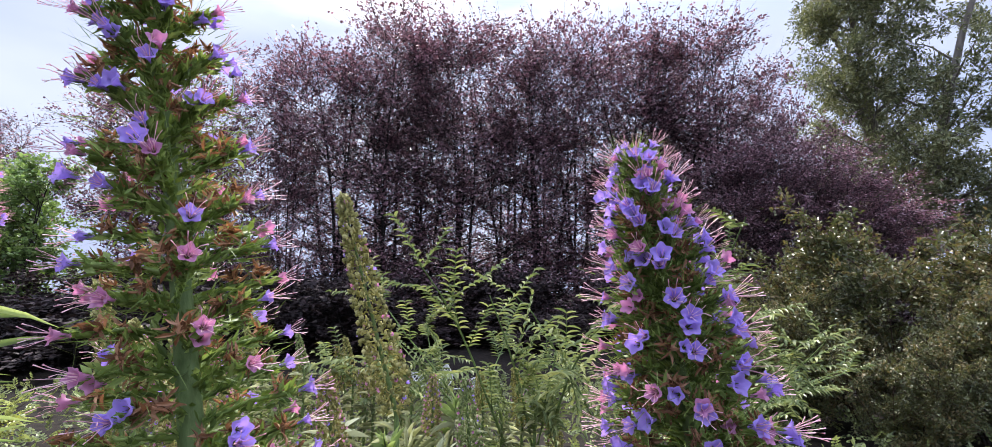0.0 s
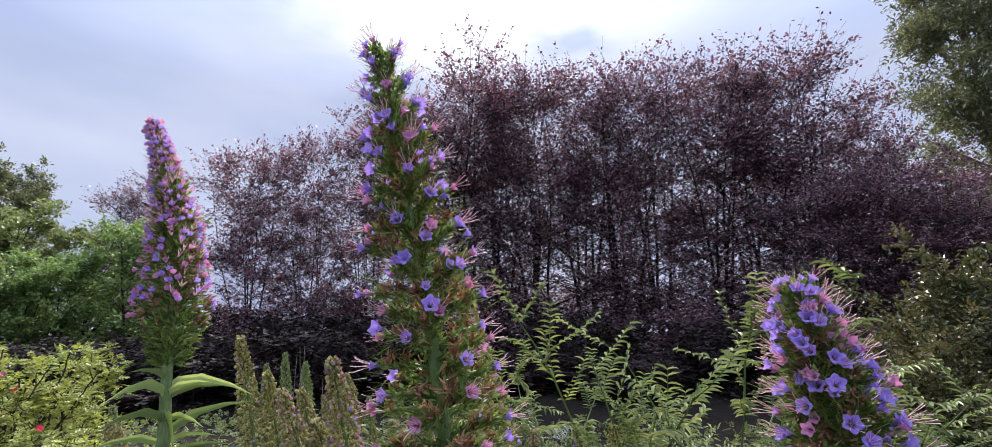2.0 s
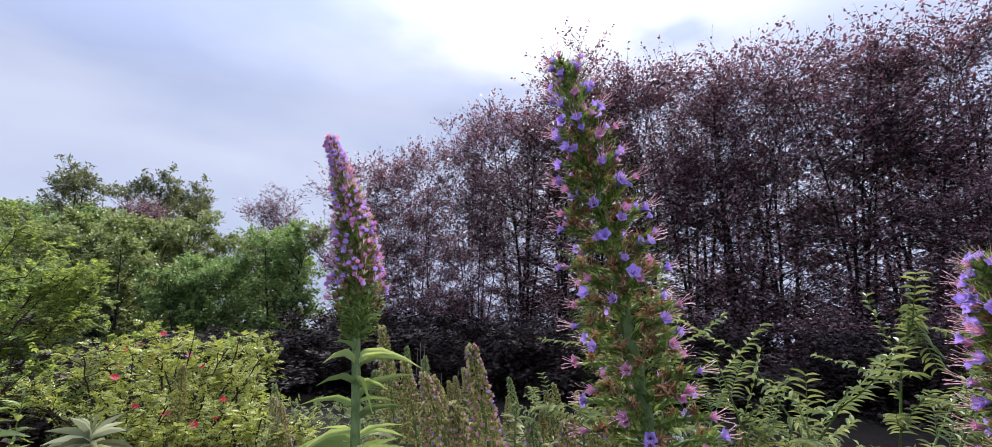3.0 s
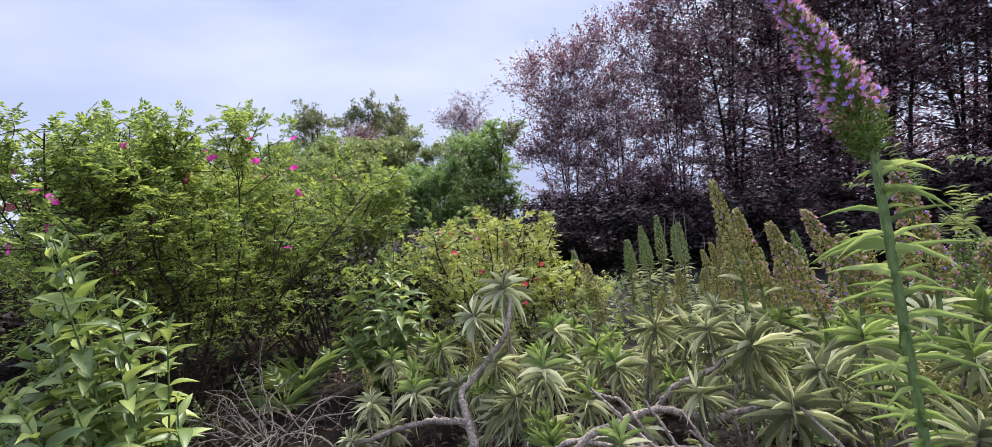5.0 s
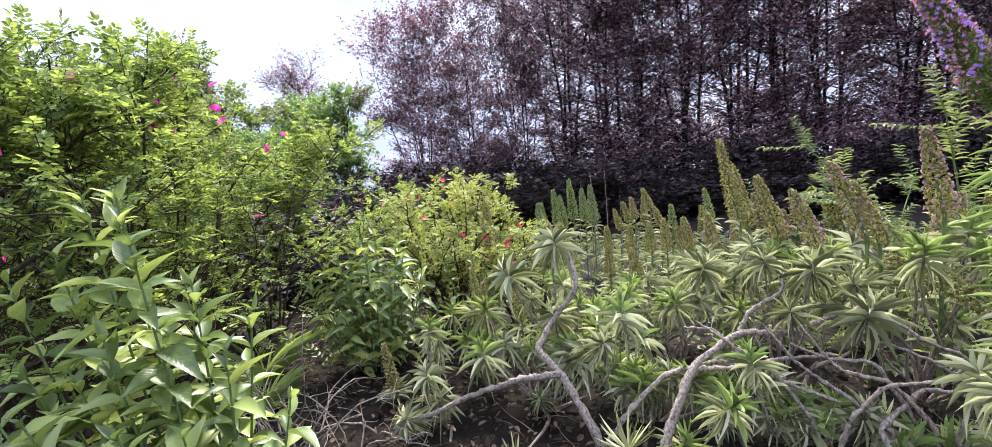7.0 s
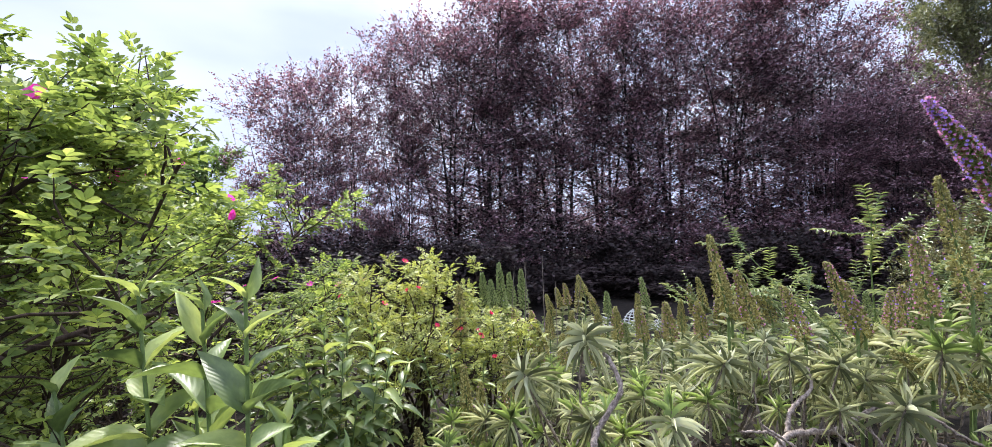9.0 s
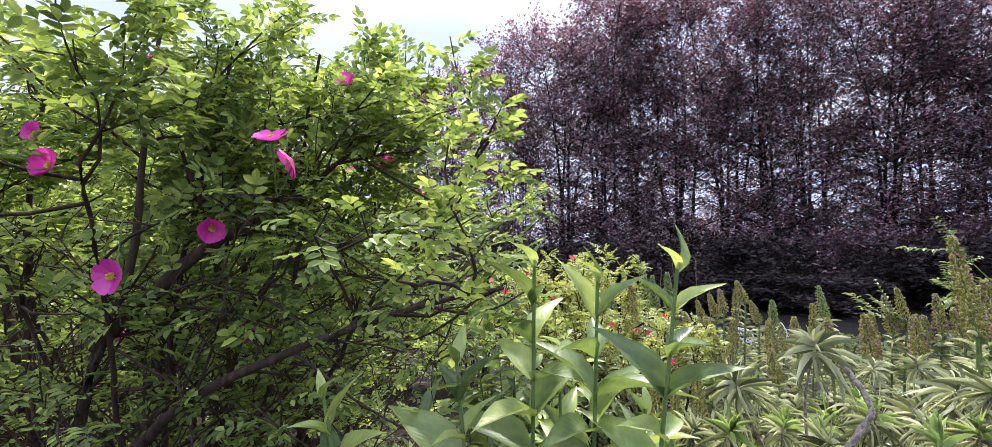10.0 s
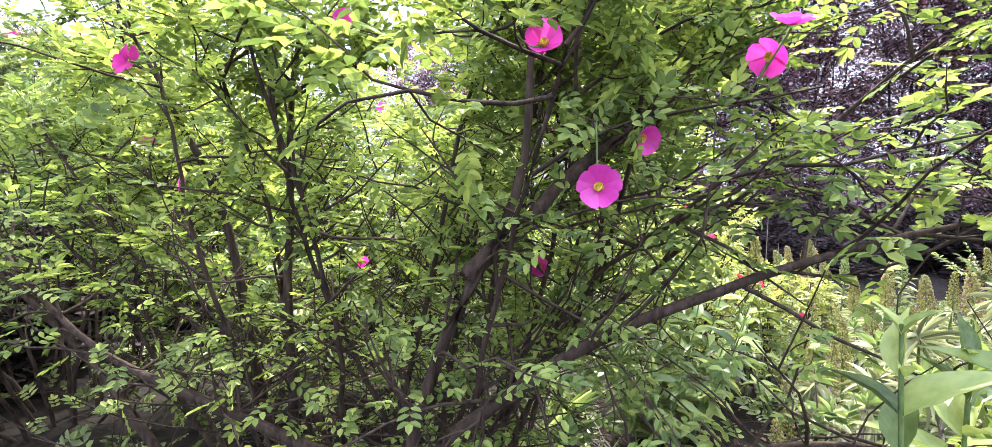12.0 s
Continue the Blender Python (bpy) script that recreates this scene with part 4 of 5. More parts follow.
COMPOUND = compound()
M_ROSEPETAL = leaf_mat("rose_petal", (0.50, 0.03, 0.26), (0.70, 0.06, 0.40), (0.85, 0.16, 0.55), 0.4, 0.5, 25.0, 0.2, (1.1, 0.7, 1.0))
M_REDPETAL = leaf_mat("red_rose_petal", (0.45, 0.02, 0.06), (0.65, 0.04, 0.12), (0.78, 0.10, 0.22), 0.35, 0.5, 25.0, 0.2, (1.1, 0.7, 0.8))
M_ROSEHEART = leaf_mat("rose_heart", (0.6, 0.42, 0.05), (0.75, 0.55, 0.10), (0.85, 0.7, 0.25), 0.2, 0.6, 50.0, 0.2)


def rose_flower(size, cup):
    """An open five-petalled rose with a yellow heart, along +z."""
    m = Mesh()
    pet = leaf_shape([(0, 0.08), (0.3, 0.34), (0.65, 0.55), (0.9, 0.5), (1.0, 0.28)], -0.25 * cup, 0.15)
    th = np.arange(5) * 1.2566 + rng.normal(0, 0.08, 5)
    d = np.stack([np.cos(th), np.sin(th), np.full(5, cup)], -1)
    m.scatter(pet, d * 0.003, d, np.tile([0, 0, 1.0], (5, 1)) + jitter(5, 0.15), size * 0.5 * rng.uniform(0.92, 1.06, 5), size * 0.5)
    return m


def rose_heart(size):
    """The ring of yellow stamens of an open rose."""
    m = Mesh()
    n = 26
    a = rng.uniform(0, 6.28, n)
    e = np.stack([np.cos(a) * 0.6, np.sin(a) * 0.6, rng.uniform(0.5, 1.4, n)], -1)
    m.scatter(BUD, np.zeros((n, 3)) + [0, 0, 0.002], e, jitter(n, 1), size * 0.2, size * 0.06)
    return m.build("heart", M_ROSEHEART)


HEARTS = [rose_heart(0.066), rose_heart(0.05)]
ROSES = [rose_flower(0.068, c).build("rose_flower", M_ROSEPETAL) for c in (0.15, 0.35, 0.7)]
REDS = [rose_flower(0.05, c).build("rose_flower", M_REDPETAL) for c in (0.3, 0.8)]


def rose_bush(at, stems, label, canes, twig_n, leaf_n, leaf, reach, tops, blooms, kinds, name="rose_bush", leafmat=M_ROSELEAF, low=0.3, squash=1.0, bare=0):
    """Crooked dark canes that fork into arching twigs with compound leaves. stems: paths given in the world."""
    t = thing(name, at, label, "shrub")
    o = np.array(at)
    paths = [np.array(s) - o for s in stems]
    for k in range(canes):
        a = k * 2.39996
        rr = reach[2] * math.sqrt((k + 0.5) / canes)
        ca, sa = math.cos(a) * (0.5 if math.cos(a) > 0 else 1.0), math.sin(a) * (squash if math.sin(a) < 0 else 1.0)
        b = np.array([ca * rr * 0.35, sa * rr * 0.35, -0.05])
        paths.append(curve(b, (ca * rr * 0.45, sa * rr * 0.45, 1.0), tops * rng.uniform(0.8, 1.0), (ca * 0.45 * rr, sa * 0.45 * rr, 0.1), 9, 0.12))
    lp, ld = [], []
    for ci, path in enumerate(paths):
        n = len(path)
        u = np.linspace(0, n - 1, 3 * n)
        c = np.stack([np.interp(u, range(n), path[:, k]) for k in range(3)], -1)
        for _ in range(2):
            c[1:-1] = (c[:-2] + 2 * c[1:-1] + c[2:]) / 4
        cane = Mesh()
        r0 = 0.021 if ci < len(stems) else 0.012
        cane.tube(c + rng.normal(0, 0.003, c.shape), np.linspace(r0, 0.004, len(c)), 7)
        tw_paths = []
        for k in range(twig_n):
            g = rng.uniform(low, 1.0) * (len(c) - 1.01)
            i = int(g)
            p = c[i] + (c[i + 1] - c[i]) * (g - i)
            dv = unit(c[i + 1] - c[i]) * 0.5 + rng.normal(0, 0.75, 3) * [1, 1, 0.6] + [0, 0.25 * (squash < 1), 0.22]
            tw = curve(p, dv, rng.uniform(0.25, 0.6) * reach[0], (0, 0, 0.12), 5, 0.22)
            cane.tube(tw, np.linspace(0.0045, 0.0014, 6), 4)
            tw_paths.append(tw)
            for _ in range(2):
                j = rng.integers(1, 5)
                t2 = curve(tw[j], unit(tw[j] - tw[j - 1]) * 0.5 + rng.normal(0, 0.7, 3), rng.uniform(0.1, 0.3) * reach[0], (0, 0, 0.15), 4, 0.2)
                cane.tube(t2, np.linspace(0.0025, 0.001, 5), 3)
                tw_paths.append(t2)
        part("cane", cane, M_ROSEWOOD, t)
        for tw in tw_paths:
            z = tw[-1][2] / tops
            m = max(1, int(leaf_n * (1.0 if squash == 1.0 else 0.55 if tw[-1][1] < 0.15 and tw[-1][2] < 1.65 else 1.35) * (0.12 + 1.1 * min(1, max(0, z)) ** 1.9)))
            g = rng.uniform(0.2, 1.0, m) * (len(tw) - 1.01)
            i = g.astype(int)
            lp.append(tw[i] + (tw[i + 1] - tw[i]) * (g - i)[:, None])
            ld.append(unit(tw[i + 1] - tw[i]) * 0.6 + jitter(m, 0.6))
    # thin leafless shoots low in the bush
    for k in range(bare):
        c = paths[k % len(paths)]
        i = int(rng.integers(1, len(c) // 2 + 1))
        a = rng.uniform(0, 6.28)
        sh = Mesh()
        w = curve(c[i], (math.cos(a), math.sin(a) * 0.6, rng.uniform(0.1, 0.9)), rng.uniform(0.35, 0.95), (0, 0, rng.uniform(-0.2, 0.5)), 8, 0.14)
        sh.tube(w, np.linspace(0.0042, 0.0014, 9), 5)
        for _ in range(4):
            q = int(rng.integers(2, 8))
            sh.tube(curve(w[q], unit(w[q] - w[q - 1]) + rng.normal(0, 0.6, 3), rng.uniform(0.1, 0.35), (0, 0, 0.1), 4, 0.2), np.linspace(0.002, 0.0009, 5), 3)
        part("bare_shoot", sh, M_ROSEWOOD, t)
    lp, ld = np.concatenate(lp), np.concatenate(ld)
    n = len(lp)
    lv = Mesh()
    lv.scatter(COMPOUND, lp, ld * [1, 1, 0.6], jitter(n, 0.3) + [0, 0, 1], leaf * rng.uniform(0.7, 1.2, n), leaf * rng.uniform(0.75, 1.1, n))
    part("leaves", lv, leafmat, t, kind="stuff")
    for b in blooms:
        q = np.array(b[:3]) - o
        ob = part("rose_flower", kinds[rng.integers(len(kinds))], None, t)
        face = Vector(b[3]) if len(b) > 3 else Vector((rng.normal(0, 0.6), -0.5 + rng.normal(0, 0.5), 0.8))
        ob.matrix_local = Matrix.Translation(q) @ face.to_track_quat("Z", "Y").to_matrix().to_4x4() @ Matrix.Rotation(rng.uniform(0, 6), 4, "Z")
        part("heart", HEARTS[0 if kinds is ROSES else 1], None, ob, "yellow stamens")
        st = Mesh()
        near = lp[np.argmin(np.linalg.norm(lp - q, axis=1))]
        st.tube([near, (near + q) / 2 - [0, 0, 0.01], q - np.array(face.normalized()) * 0.004], [0.002, 0.0015, 0.003], 4)
        part("flower_stalk", st, M_STEMGREEN, t)
    return t


south = (0.1, -1, 0.35)
big_blooms = [(-4.43, -0.67, 1.69, south), (-4.346, -0.63, 1.474, (0.15, -1, 0.1)), (-4.05, -0.52, 1.73, (0.1, -0.4, 1)), (-4.28, -0.46, 1.56, (0.6, -0.6, -0.2)), (-4.93, -0.4, 1.83, south), (-4.06, -0.45, 1.70, (-0.5, -0.6, -0.4)),
              (-5.07, -0.1, 1.2, (-0.4, -1, 0.2)), (-4.53, -0.1, 1.22, (0, -1, 0.3)), (-5.77, -0.1, 1.45, (-0.4, -0.8, 0.2)), (-6.27, 0.2, 1.61, south), (-5.7, -0.2, 2.0), (-4.64, 0.5, 1.93), (-4.55, 0.45, 1.9), (-5.22, 1.43, 2.15),
              (-4.75, -0.2, 2.05), (-5.3, 0.3, 2.25), (-4.9, 0.9, 2.1), (-4.4, 0.7, 1.85), (-4.2, 0.2, 1.75), (-5.9, 0.6, 2.2), (-6.3, -0.4, 1.8), (-5.1, -0.5, 1.95),
              (-4.3, 0.95, 1.6), (-4.35, 0.8, 1.2), (-5.4, -0.55, 1.75), (-4.7, 1.5, 1.7), (-5.05, 1.3, 1.85), (-4.15, -0.1, 1.95)]
rose_bush((-4.95, -0.1, 0.0), [
    [(-4.80, -0.42, -0.05), (-4.79, -0.45, 0.5), (-4.77, -0.5, 0.89), (-4.61, -0.5, 1.28), (-4.49, -0.48, 1.46), (-4.5, -0.45, 1.75), (-4.45, -0.4, 2.1)],
    [(-4.82, -0.40, -0.05), (-4.78, -0.45, 0.8), (-4.55, -0.5, 1.02), (-4.34, -0.5, 1.17), (-4.11, -0.45, 1.28), (-3.84, -0.4, 1.37), (-3.62, -0.38, 1.42)],
    [(-4.61, -0.5, 1.28), (-4.4, -0.4, 1.5), (-4.25, -0.2, 1.62), (-4.1, -0.1, 1.8)],
    [(-5.2, -0.28, -0.05), (-5.24, -0.3, 0.7), (-5.2, -0.3, 1.2), (-5.18, -0.3, 1.68), (-5.1, -0.25, 2.1)],
    [(-5.3, -0.2, -0.05), (-5.42, -0.2, 0.8), (-5.5, -0.2, 1.34), (-5.68, -0.2, 1.71), (-5.9, -0.2, 2.05)],
    [(-4.75, -0.42, 0.5), (-4.5, -0.45, 0.78), (-4.15, -0.42, 0.92), (-3.8, -0.35, 0.95), (-3.5, -0.3, 0.88)],
    [(-5.35, -0.25, -0.05), (-5.7, -0.35, 0.7), (-6.1, -0.4, 1.15), (-6.5, -0.45, 1.4)],
    [(-4.85, -0.3, 0.6), (-5.3, -0.42, 0.85), (-5.7, -0.5, 1.0), (-6.0, -0.5, 1.3)]],
    "large rose bush with pink flowers and dark canes", 26, 20, 10, 0.088, (0.8, 1.0, 1.45), 2.3, big_blooms, ROSES, squash=0.1, bare=70)
rose_bush((-5.6, 1.6, gz(-5.6, 1.6)), [], "rose bush in leaf behind the large one", 20, 13, 13, 0.095, (0.7, 1.0, 0.95), 2.05, [(-5.3, 1.1, 1.8), (-5.7, 1.2, 1.85), (-5.2, 1.4, 1.6)], ROSES)
rose_bush((-7.6, 0.6, 0.0), [], "rose bush in leaf beside the large one", 24, 13, 14, 0.10, (0.9, 1.0, 1.3), 2.55, [(-7.0, 0.2, 2.1), (-7.3, 0.0, 1.8), (-7.9, 0.1, 2.2)], ROSES)
rose_bush((-6.6, 1.5, gz(-6.6, 1.5)), [], "tall rose bush in leaf behind the large one", 24, 13, 13, 0.095, (0.8, 1.0, 1.0), 2.6, [(-6.3, 1.0, 2.2), (-6.8, 0.9, 2.0)], ROSES)
red_blooms = [(-3.97, 2.80, 0.86), (-4.08, 3.25, 0.80), (-3.85, 2.35, 1.18), (-3.26, 2.2, 0.62), (-3.4, 2.1, 0.7), (-3.7, 2.15, 1.0), (-4.2, 2.3, 1.05), (-3.55, 2.0, 0.75), (-3.2, 2.35, 0.75), (-3.95, 2.1, 0.9), (-4.4, 2.4, 0.9), (-3.45, 2.25, 0.5), (-4.3, 2.7, 1.0), (-3.15, 2.05, 0.5), (-3.3, 2.4, 0.6)]
rose_bush((-3.9, 2.5, gz(-3.9, 2.5)), [], "yellow green rose bush with small red flowers", 28, 13, 8, 0.075, (0.42, 1.0, 0.7), 1.5, red_blooms[:9], REDS, leafmat=M_YELLOWROSE)
rose_bush((-3.25, 2.5, gz(-3.25, 2.5)), [], "low rose bush with small red flowers", 14, 9, 7, 0.08, (0.5, 1.0, 0.6), 1.0, red_blooms[9:], REDS, leafmat=M_YELLOWROSE)
rose_bush((-5.2, 3.6, gz(-5.2, 3.6)), [], "rose bush with fading pink flowers", 18, 10, 7, 0.09, (0.6, 1.0, 1.0), 1.35, [(-5.0, 3.1, 0.9), (-5.4, 3.2, 0.95), (-4.8, 3.3, 0.85), (-5.6, 3.0, 0.9)], ROSES)


# ---------------------------------------------------------------- broad leaved shrubs
# each separate leaf takes its shade of green from its own random number
M_BIGLEAF_VARIED = M_BIGLEAF.copy()
M_BIGLEAF_VARIED.name = "shrub_broad_leaf_varied"
bl = M_BIGLEAF_VARIED.node_tree
info = bl.nodes.new("ShaderNodeObjectInfo")
for link in list(bl.links):
    if link.from_socket.name == "Random Per Island":
        bl.links.new(info.outputs["Random"], link.to_socket)


# side veins that run forward from the midrib
vt, vs, vm, va, vk, vw, vb = (bl.nodes.new("ShaderNode" + k) for k in ("TexCoord", "SeparateXYZ", "Math", "Math", "Math", "Math", "Bump"))
vm.operation, va.operation, vk.operation, vw.operation = "ABSOLUTE", "MULTIPLY_ADD", "MULTIPLY", "SINE"
va.inputs[1].default_value, vk.inputs[1].default_value = -0.7, 62.0
vb.inputs["Strength"].default_value, vb.inputs["Distance"].default_value = 0.08, 0.006
bl.links.new(vt.outputs["Object"], vs.inputs[0])
bl.links.new(vs.outputs["Y"], vm.inputs[0])
bl.links.new(vm.outputs[0], va.inputs[0])
bl.links.new(vs.outputs["X"], va.inputs[2])
bl.links.new(va.outputs[0], vk.inputs[0])
bl.links.new(vk.outputs[0], vw.inputs[0])
bl.links.new(vw.outputs[0], vb.inputs["Height"])
for node in bl.nodes:
    if node.type == "BSDF_PRINCIPLED":
        bl.links.new(vb.outputs[0], node.inputs["Normal"])


def one_leaf(shape):
    m = Mesh()
    m.add(shape[0] + rng.normal(0, 0.012, shape[0].shape) * [0, 1, 1], shape[1])
    return m.build("leaf", M_BIGLEAF_VARIED)


def broad_shrub(at, shoots, label, leaf=0.15, single=0):
    """Upright hairy shoots with pairs of broad pointed leaves."""
    t = thing("broad_leaved_shrub", at, label, "shrub", "broad leaved shrubs")
    o = np.array(at)
    for tip in shoots:
        tip = np.array(tip) - o
        b = np.array([tip[0] * 0.35, tip[1] * 0.35, -0.03]) + rng.normal(0, 0.02, 3) * [1, 1, 0]
        c = axis_of(b, tip, (tip[0] * 0.05, tip[1] * 0.05, 0), 14)
        st, lv = Mesh(), Mesh()
        st.tube(c, np.linspace(0.007, 0.003, 14), 6)
        h = np.linalg.norm(tip - b)
        pairs = max(5, int(h / 0.075))
        f = np.linspace(0.18, 0.985, pairs)
        for side in (0, np.pi):
            p, d, s, q = frame_at(c, f)
            th = np.arange(pairs) * 1.5708 + side + rng.normal(0, 0.25, pairs)
            out = s * np.cos(th)[:, None] + q * np.sin(th)[:, None]
            grow = np.minimum(1, (1 - f) * 3.6 + 0.42) * rng.uniform(0.7, 1.1, pairs)
            L = leaf * grow * rng.uniform(0.75, 1.15, pairs)
            way = unit(out + d * (0.3 + 2.6 * f ** 9)[:, None] + jitter(pairs, 0.2))
            Wd = L * (0.30 + 0.14 * (1 - f ** 4)) * rng.uniform(0.88, 1.1, pairs)
            if single > 0:
                sd = unit(np.cross(way, d + jitter(pairs, 0.2)))
                nn = np.cross(sd, way)
                for k in range(pairs):
                    ob = part("leaf", LEAVES[k % 3], None, t)
                    ob.matrix_local = Matrix([[way[k][r] * L[k], sd[k][r] * Wd[k], nn[k][r] * L[k], p[k][r]] for r in range(3)] + [[0, 0, 0, 1]])
            else:
                lv.scatter(BROAD, p, way, d + jitter(pairs, 0.2), L, Wd, 0, True)
        single -= 1
        part("stem", st, M_STEMGREEN, t)
        if lv.v:
            part("leaves", lv, M_BIGLEAF, t)


LEAVES = [one_leaf(BROAD) for _ in range(3)]
broad_shrub((-3.6, -0.35, 0.0), [(-3.52, -0.54, 1.5), (-3.42, -0.52, 1.47), (-3.3, -0.58, 1.5), (-3.65, -0.58, 1.34), (-3.9, -0.6, 1.27), (-3.5, -0.45, 1.25), (-3.75, -0.5, 1.2), (-3.35, -0.4, 1.2),
                                (-3.2, -0.45, 1.0), (-3.45, -0.62, 1.1), (-3.8, -0.68, 1.05), (-3.6, -0.65, 1.0), (-4.0, -0.5, 0.95), (-3.3, -0.25, 1.05), (-3.6, -0.25, 1.15), (-3.15, -0.3, 0.75), (-3.95, -0.75, 0.8), (-3.5, -0.72, 0.8), (-3.25, -0.6, 0.8),
                                (-3.75, -0.8, 1.02), (-3.5, -0.82, 0.95), (-3.25, -0.75, 0.9), (-3.9, -0.85, 0.75), (-3.4, -0.85, 0.65), (-3.65, -0.88, 0.6), (-3.1, -0.7, 0.7)],
            "broad leaved green shrub with upright hairy shoots", 0.16, 7)
broad_shrub((-4.1, 1.35, gz(-4.1, 1.3)), [(-4.43, 1.29, 0.9), (-4.25, 1.2, 0.82), (-4.05, 1.3, 0.95), (-3.9, 1.2, 0.85), (-3.75, 1.35, 0.92), (-4.15, 1.5, 1.0), (-3.85, 1.55, 0.9), (-4.3, 1.5, 0.85), (-4.0, 1.1, 0.7), (-3.7, 1.15, 0.7), (-4.3, 1.05, 0.65), (-3.6, 1.4, 0.7), (-4.1, 1.15, 0.85), (-3.95, 1.4, 1.0), (-4.35, 1.4, 0.95), (-3.8, 1.1, 0.6), (-4.15, 1.0, 0.55), (-4.4, 1.15, 0.7), (-3.65, 1.25, 0.8), (-4.0, 1.0, 0.45)],
            "broad leaved green shrub in the middle of the bed", 0.15)
broad_shrub((-3.3, 1.75, gz(-3.3, 1.7)), [(-3.6, 1.7, 0.75), (-3.45, 1.9, 0.7), (-3.2, 1.8, 0.55)], "small broad leaved green shrub", 0.10)


# ---------------------------------------------------------------- dead twigs, grass stalks, strap leaves
def dead_twigs(at, n, reach, label, wood=M_DEADTWIG):
    t = thing("dead_twigs", at, label, "twigs")
    for k in range(n):
        m = Mesh()
        a = rng.uniform(0, 6.28)
        c = curve((rng.normal(0, 0.1), rng.normal(0, 0.1), 0), (math.cos(a) * 0.7, math.sin(a) * 0.6, 0.8), reach * rng.uniform(0.6, 1.1), (math.cos(a) * 0.5, math.sin(a) * 0.5, -0.9), 9, 0.18)
        m.tube(c, np.linspace(0.006, 0.002, 10), 5)
        for j in range(5):
            i = rng.integers(3, 9)
            m.tube(curve(c[i], rng.normal(0, 1, 3), rng.uniform(0.1, 0.3) * reach, (0, 0, -0.3), 5, 0.25), np.linspace(0.003, 0.001, 6), 4)
        part("twig", m, wood, t)


dead_twigs((-3.95, 0.3, 0.05), 28, 0.8, "tangle of bare pale dead twigs")
dead_twigs((-3.45, 0.35, 0.03), 8, 0.55, "tangle of bare pale dead twigs")
dead_twigs((-4.5, -0.3, 0.0), 10, 0.8, "bare brown twigs under the rose bush", M_ROSEWOOD)
dead_twigs((-5.6, -0.4, 0.0), 24, 1.0, "bare brown twigs under the rose bush", M_ROSEWOOD)


def stalk(x, y, h, lean):
    t = thing("dry_stalk", (x, y, gz(x, y)), "single thin dry grass stalk", "grass stalk", "dry stalks")
    m = Mesh()
    m.tube([(0, 0, -0.02), (lean * 0.4, 0, h * 0.5), (lean, 0.02, h)], [0.007, 0.005, 0.003], 4)
    part("stalk", m, M_DEADTWIG, t)


for x, y, top, lean in [(-3.0, 4.6, 0.85, 0.05), (-2.75, 4.4, 0.95, 0.0), (-2.9, 4.7, 0.9, -0.08), (-2.45, 4.3, 0.7, 0.15), (-2.6, 4.5, 0.62, 0.0), (-3.2, 4.7, 0.8, 0.1)]:
    stalk(x, y, top - gz(x, y), lean)


def strap_plant(at, n, size, label):
    """A tuft of long narrow arching leaves."""
    t = thing("strap_leaved_plant", at, label, "plant", "strap leaved plants")
    m = Mesh()
    a = rng.uniform(0, 6.28, n)
    d = np.stack([np.cos(a) * 0.6, np.sin(a) * 0.6, rng.uniform(0.6, 1.8, n)], -1)
    strap = leaf_shape([(0, 0.5), (0.2, 0.5), (0.4, 0.48), (0.6, 0.42), (0.8, 0.28), (1, 0.02)], 0.55, 0.3)
    m.scatter(strap, np.stack([np.cos(a), np.sin(a), 0 * a], -1) * 0.03, d, [[0, 0, 1.0]] * n, size * rng.uniform(0.6, 1.1, n), size * 0.024)
    part("leaves", m, M_ECHGREEN, t)


for x, y, s in [(-4.4, 0.6, 0.32), (-4.7, 0.9, 0.45), (-5.5, -0.75, 0.35)]:
    strap_plant((x, y, gz(x, y)), 34, s, "tuft of long green strap leaves")


# ground cover that closes the gaps under the shrubs
def low_cover():
    m = Mesh()
    n = 5200
    p = np.stack([rng.uniform(-8.5, 6.0, n), rng.uniform(-0.9, 9.5, n), np.zeros(n)], -1)
    keep = (p[:, 1] > 0.35) | ((p[:, 0] < -4.2) & (p[:, 1] > -0.9 + 0.25 * (p[:, 0] > -5.2)))
    keep &= ~((p[:, 0] > -4.4) & (p[:, 0] < -0.2) & (p[:, 1] < 1.6))
    p = p[keep]
    n = len(p)
    p[:, 2] = ground_z(p[:, 0], p[:, 1]) + rng.uniform(0.0, 0.16, n)
    m.scatter(COMPOUND, p, jitter(n, 0.6) + [0, 0, 0.5], jitter(n, 0.3) + [0, 0, 1], rng.uniform(0.10, 0.22, n), rng.uniform(0.10, 0.2, n))
    tagged(new("ground_cover", m.build("ground_cover", M_GREEN)), "low green leaves that cover the soil", "ground cover", kind="stuff")


low_cover()
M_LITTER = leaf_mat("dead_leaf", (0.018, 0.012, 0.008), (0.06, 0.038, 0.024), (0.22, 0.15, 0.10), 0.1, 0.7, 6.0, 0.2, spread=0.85)


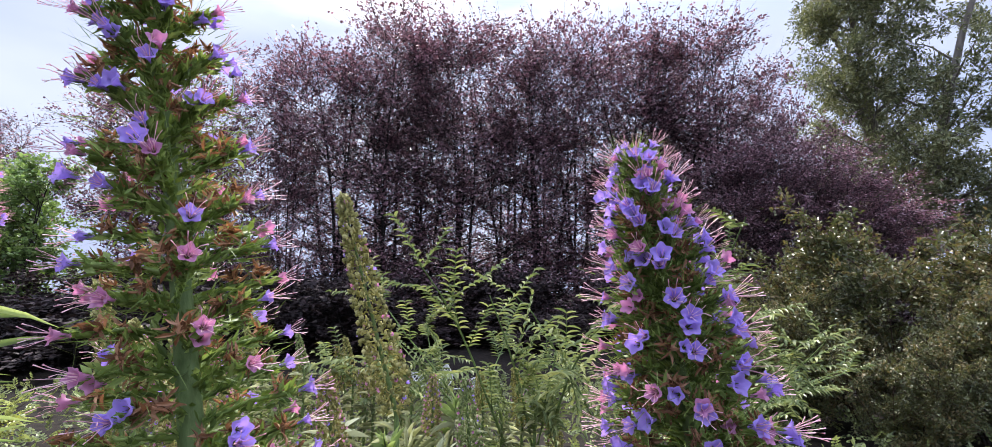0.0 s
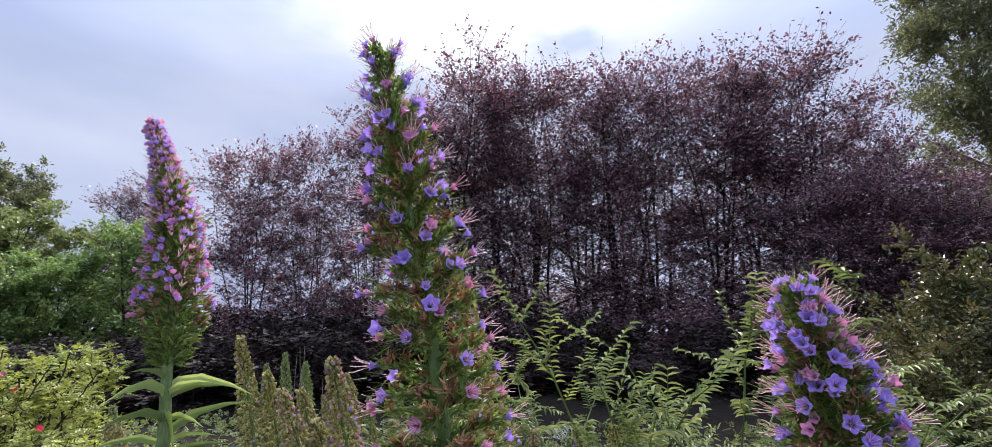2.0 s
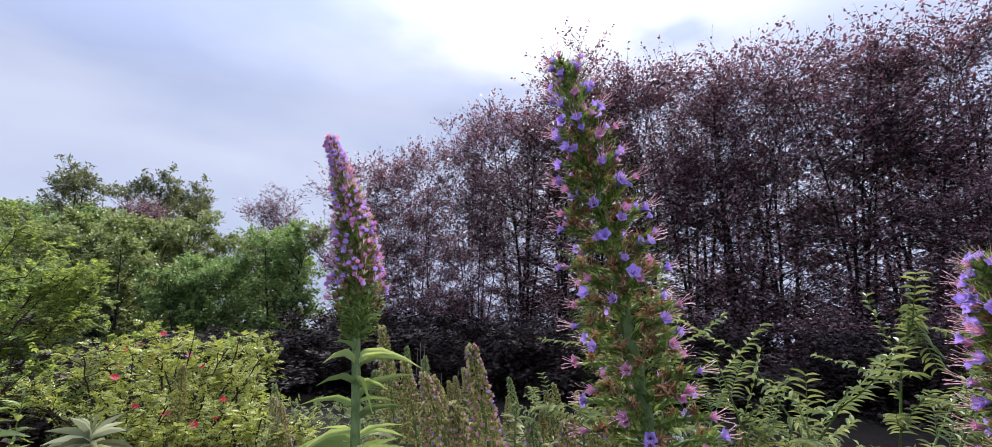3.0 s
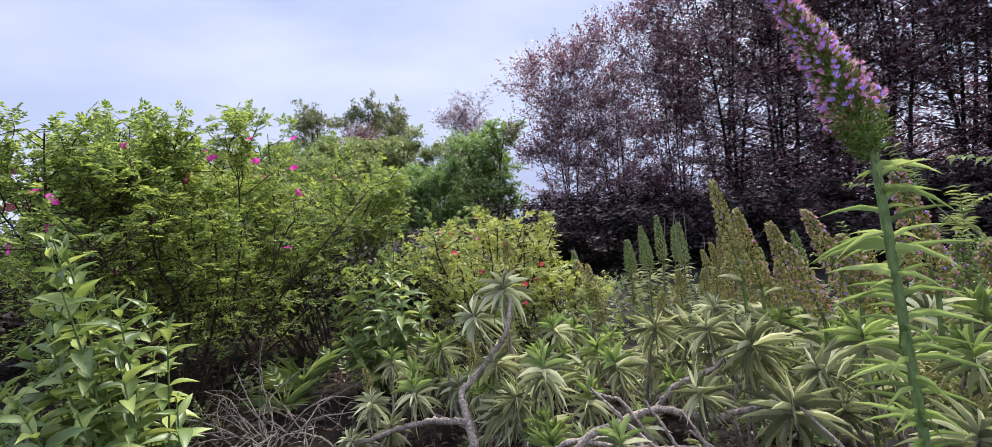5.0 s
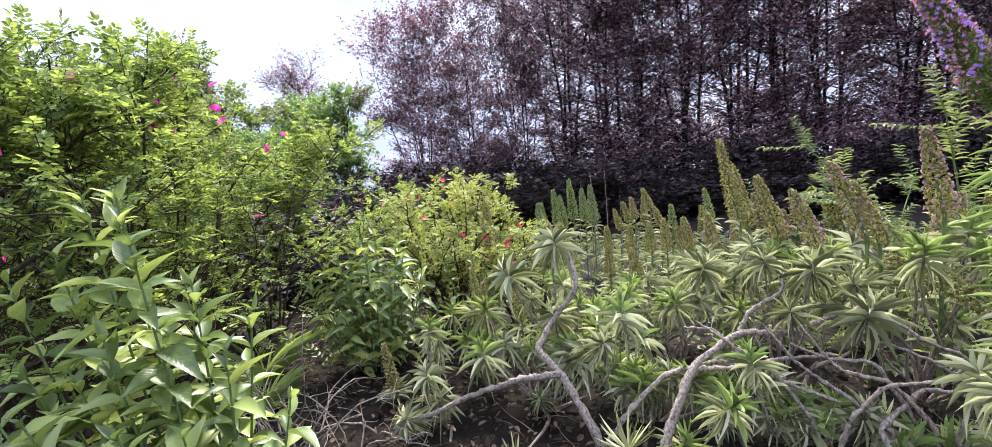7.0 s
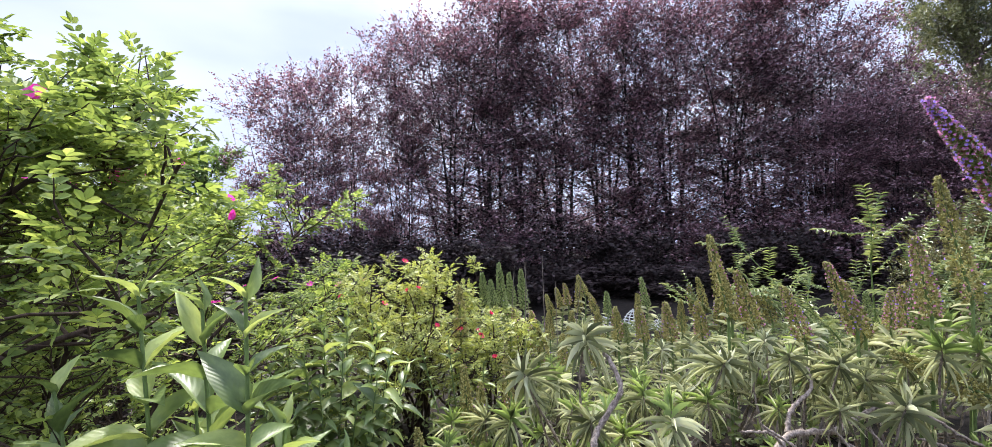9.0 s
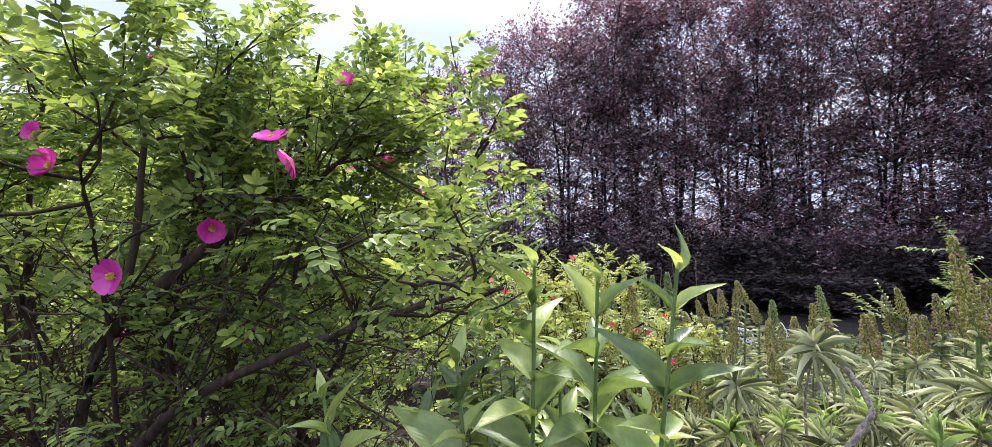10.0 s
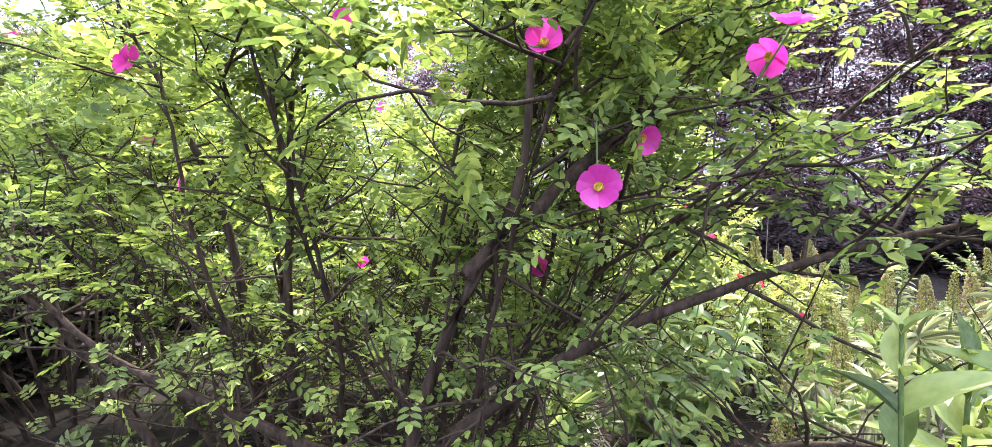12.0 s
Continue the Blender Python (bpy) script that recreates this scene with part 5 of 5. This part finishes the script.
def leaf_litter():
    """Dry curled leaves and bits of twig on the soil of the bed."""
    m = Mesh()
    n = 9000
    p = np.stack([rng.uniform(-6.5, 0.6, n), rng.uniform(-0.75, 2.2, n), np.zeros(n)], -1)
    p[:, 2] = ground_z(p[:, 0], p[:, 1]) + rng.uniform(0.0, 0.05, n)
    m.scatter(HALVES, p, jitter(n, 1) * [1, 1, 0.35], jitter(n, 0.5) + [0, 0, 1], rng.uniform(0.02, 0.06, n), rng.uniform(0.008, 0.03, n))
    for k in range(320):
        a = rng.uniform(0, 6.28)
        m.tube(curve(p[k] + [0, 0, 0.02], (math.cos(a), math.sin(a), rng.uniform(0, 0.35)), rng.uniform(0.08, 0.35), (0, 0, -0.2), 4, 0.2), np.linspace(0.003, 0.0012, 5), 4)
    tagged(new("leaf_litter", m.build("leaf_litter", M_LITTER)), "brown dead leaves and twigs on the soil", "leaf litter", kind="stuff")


leaf_litter()

# ---------------------------------------------------------------- garden ornament
M_WHITE = bark_mat("white_painted_metal", (0.62, 0.62, 0.62), (0.82, 0.82, 0.82), 20.0, (1, 1, 1), 0.4, 0.001)


def ornament(at):
    """White pierced metal leaves on curved rods."""
    t = thing("garden_ornament", at, "white metal garden ornament of pierced leaves on rods", "ornament")
    for k, (az, lean, h, size) in enumerate([(0.3, 0.05, 0.06, 0.42), (2.4, 0.45, 0.05, 0.36), (0.2, 0.5, 0.05, 0.3)]):
        rod, leaf = Mesh(), Mesh()
        o = np.array([math.cos(az) * lean, math.sin(az) * lean * 0.4, h])
        rod.tube([(0, 0, -0.1), o * [0.35, 0.35, 0.6], o], 0.012, 6)
        d = unit(o * [1.2, 1.2, 0.6] + [0, 0, 0.35])
        s = unit(np.cross(d, [0.15, 1, 0.1]))
        u = np.linspace(0, 1, 25)
        w = np.sin(np.pi * u ** 0.85) * 0.16 * size / 0.5
        for g in (1.0, 0.36, -0.36, -1.0):
            leaf.tube(o + d * (u * size)[:, None] + s * (w * g)[:, None], 0.011, 5)
        for v in np.linspace(0.14, 0.86, 6):
            wv = math.sin(math.pi * v ** 0.85) * 0.19 * size / 0.5
            leaf.tube([o + d * v * size - s * wv, o + d * v * size + s * wv], 0.010, 5)
        part("rod", rod, M_WHITE, t)
        part("leaf_frame", leaf, M_WHITE, t)


ornament((-0.98, 8.6, gz(-0.98, 8.6)))
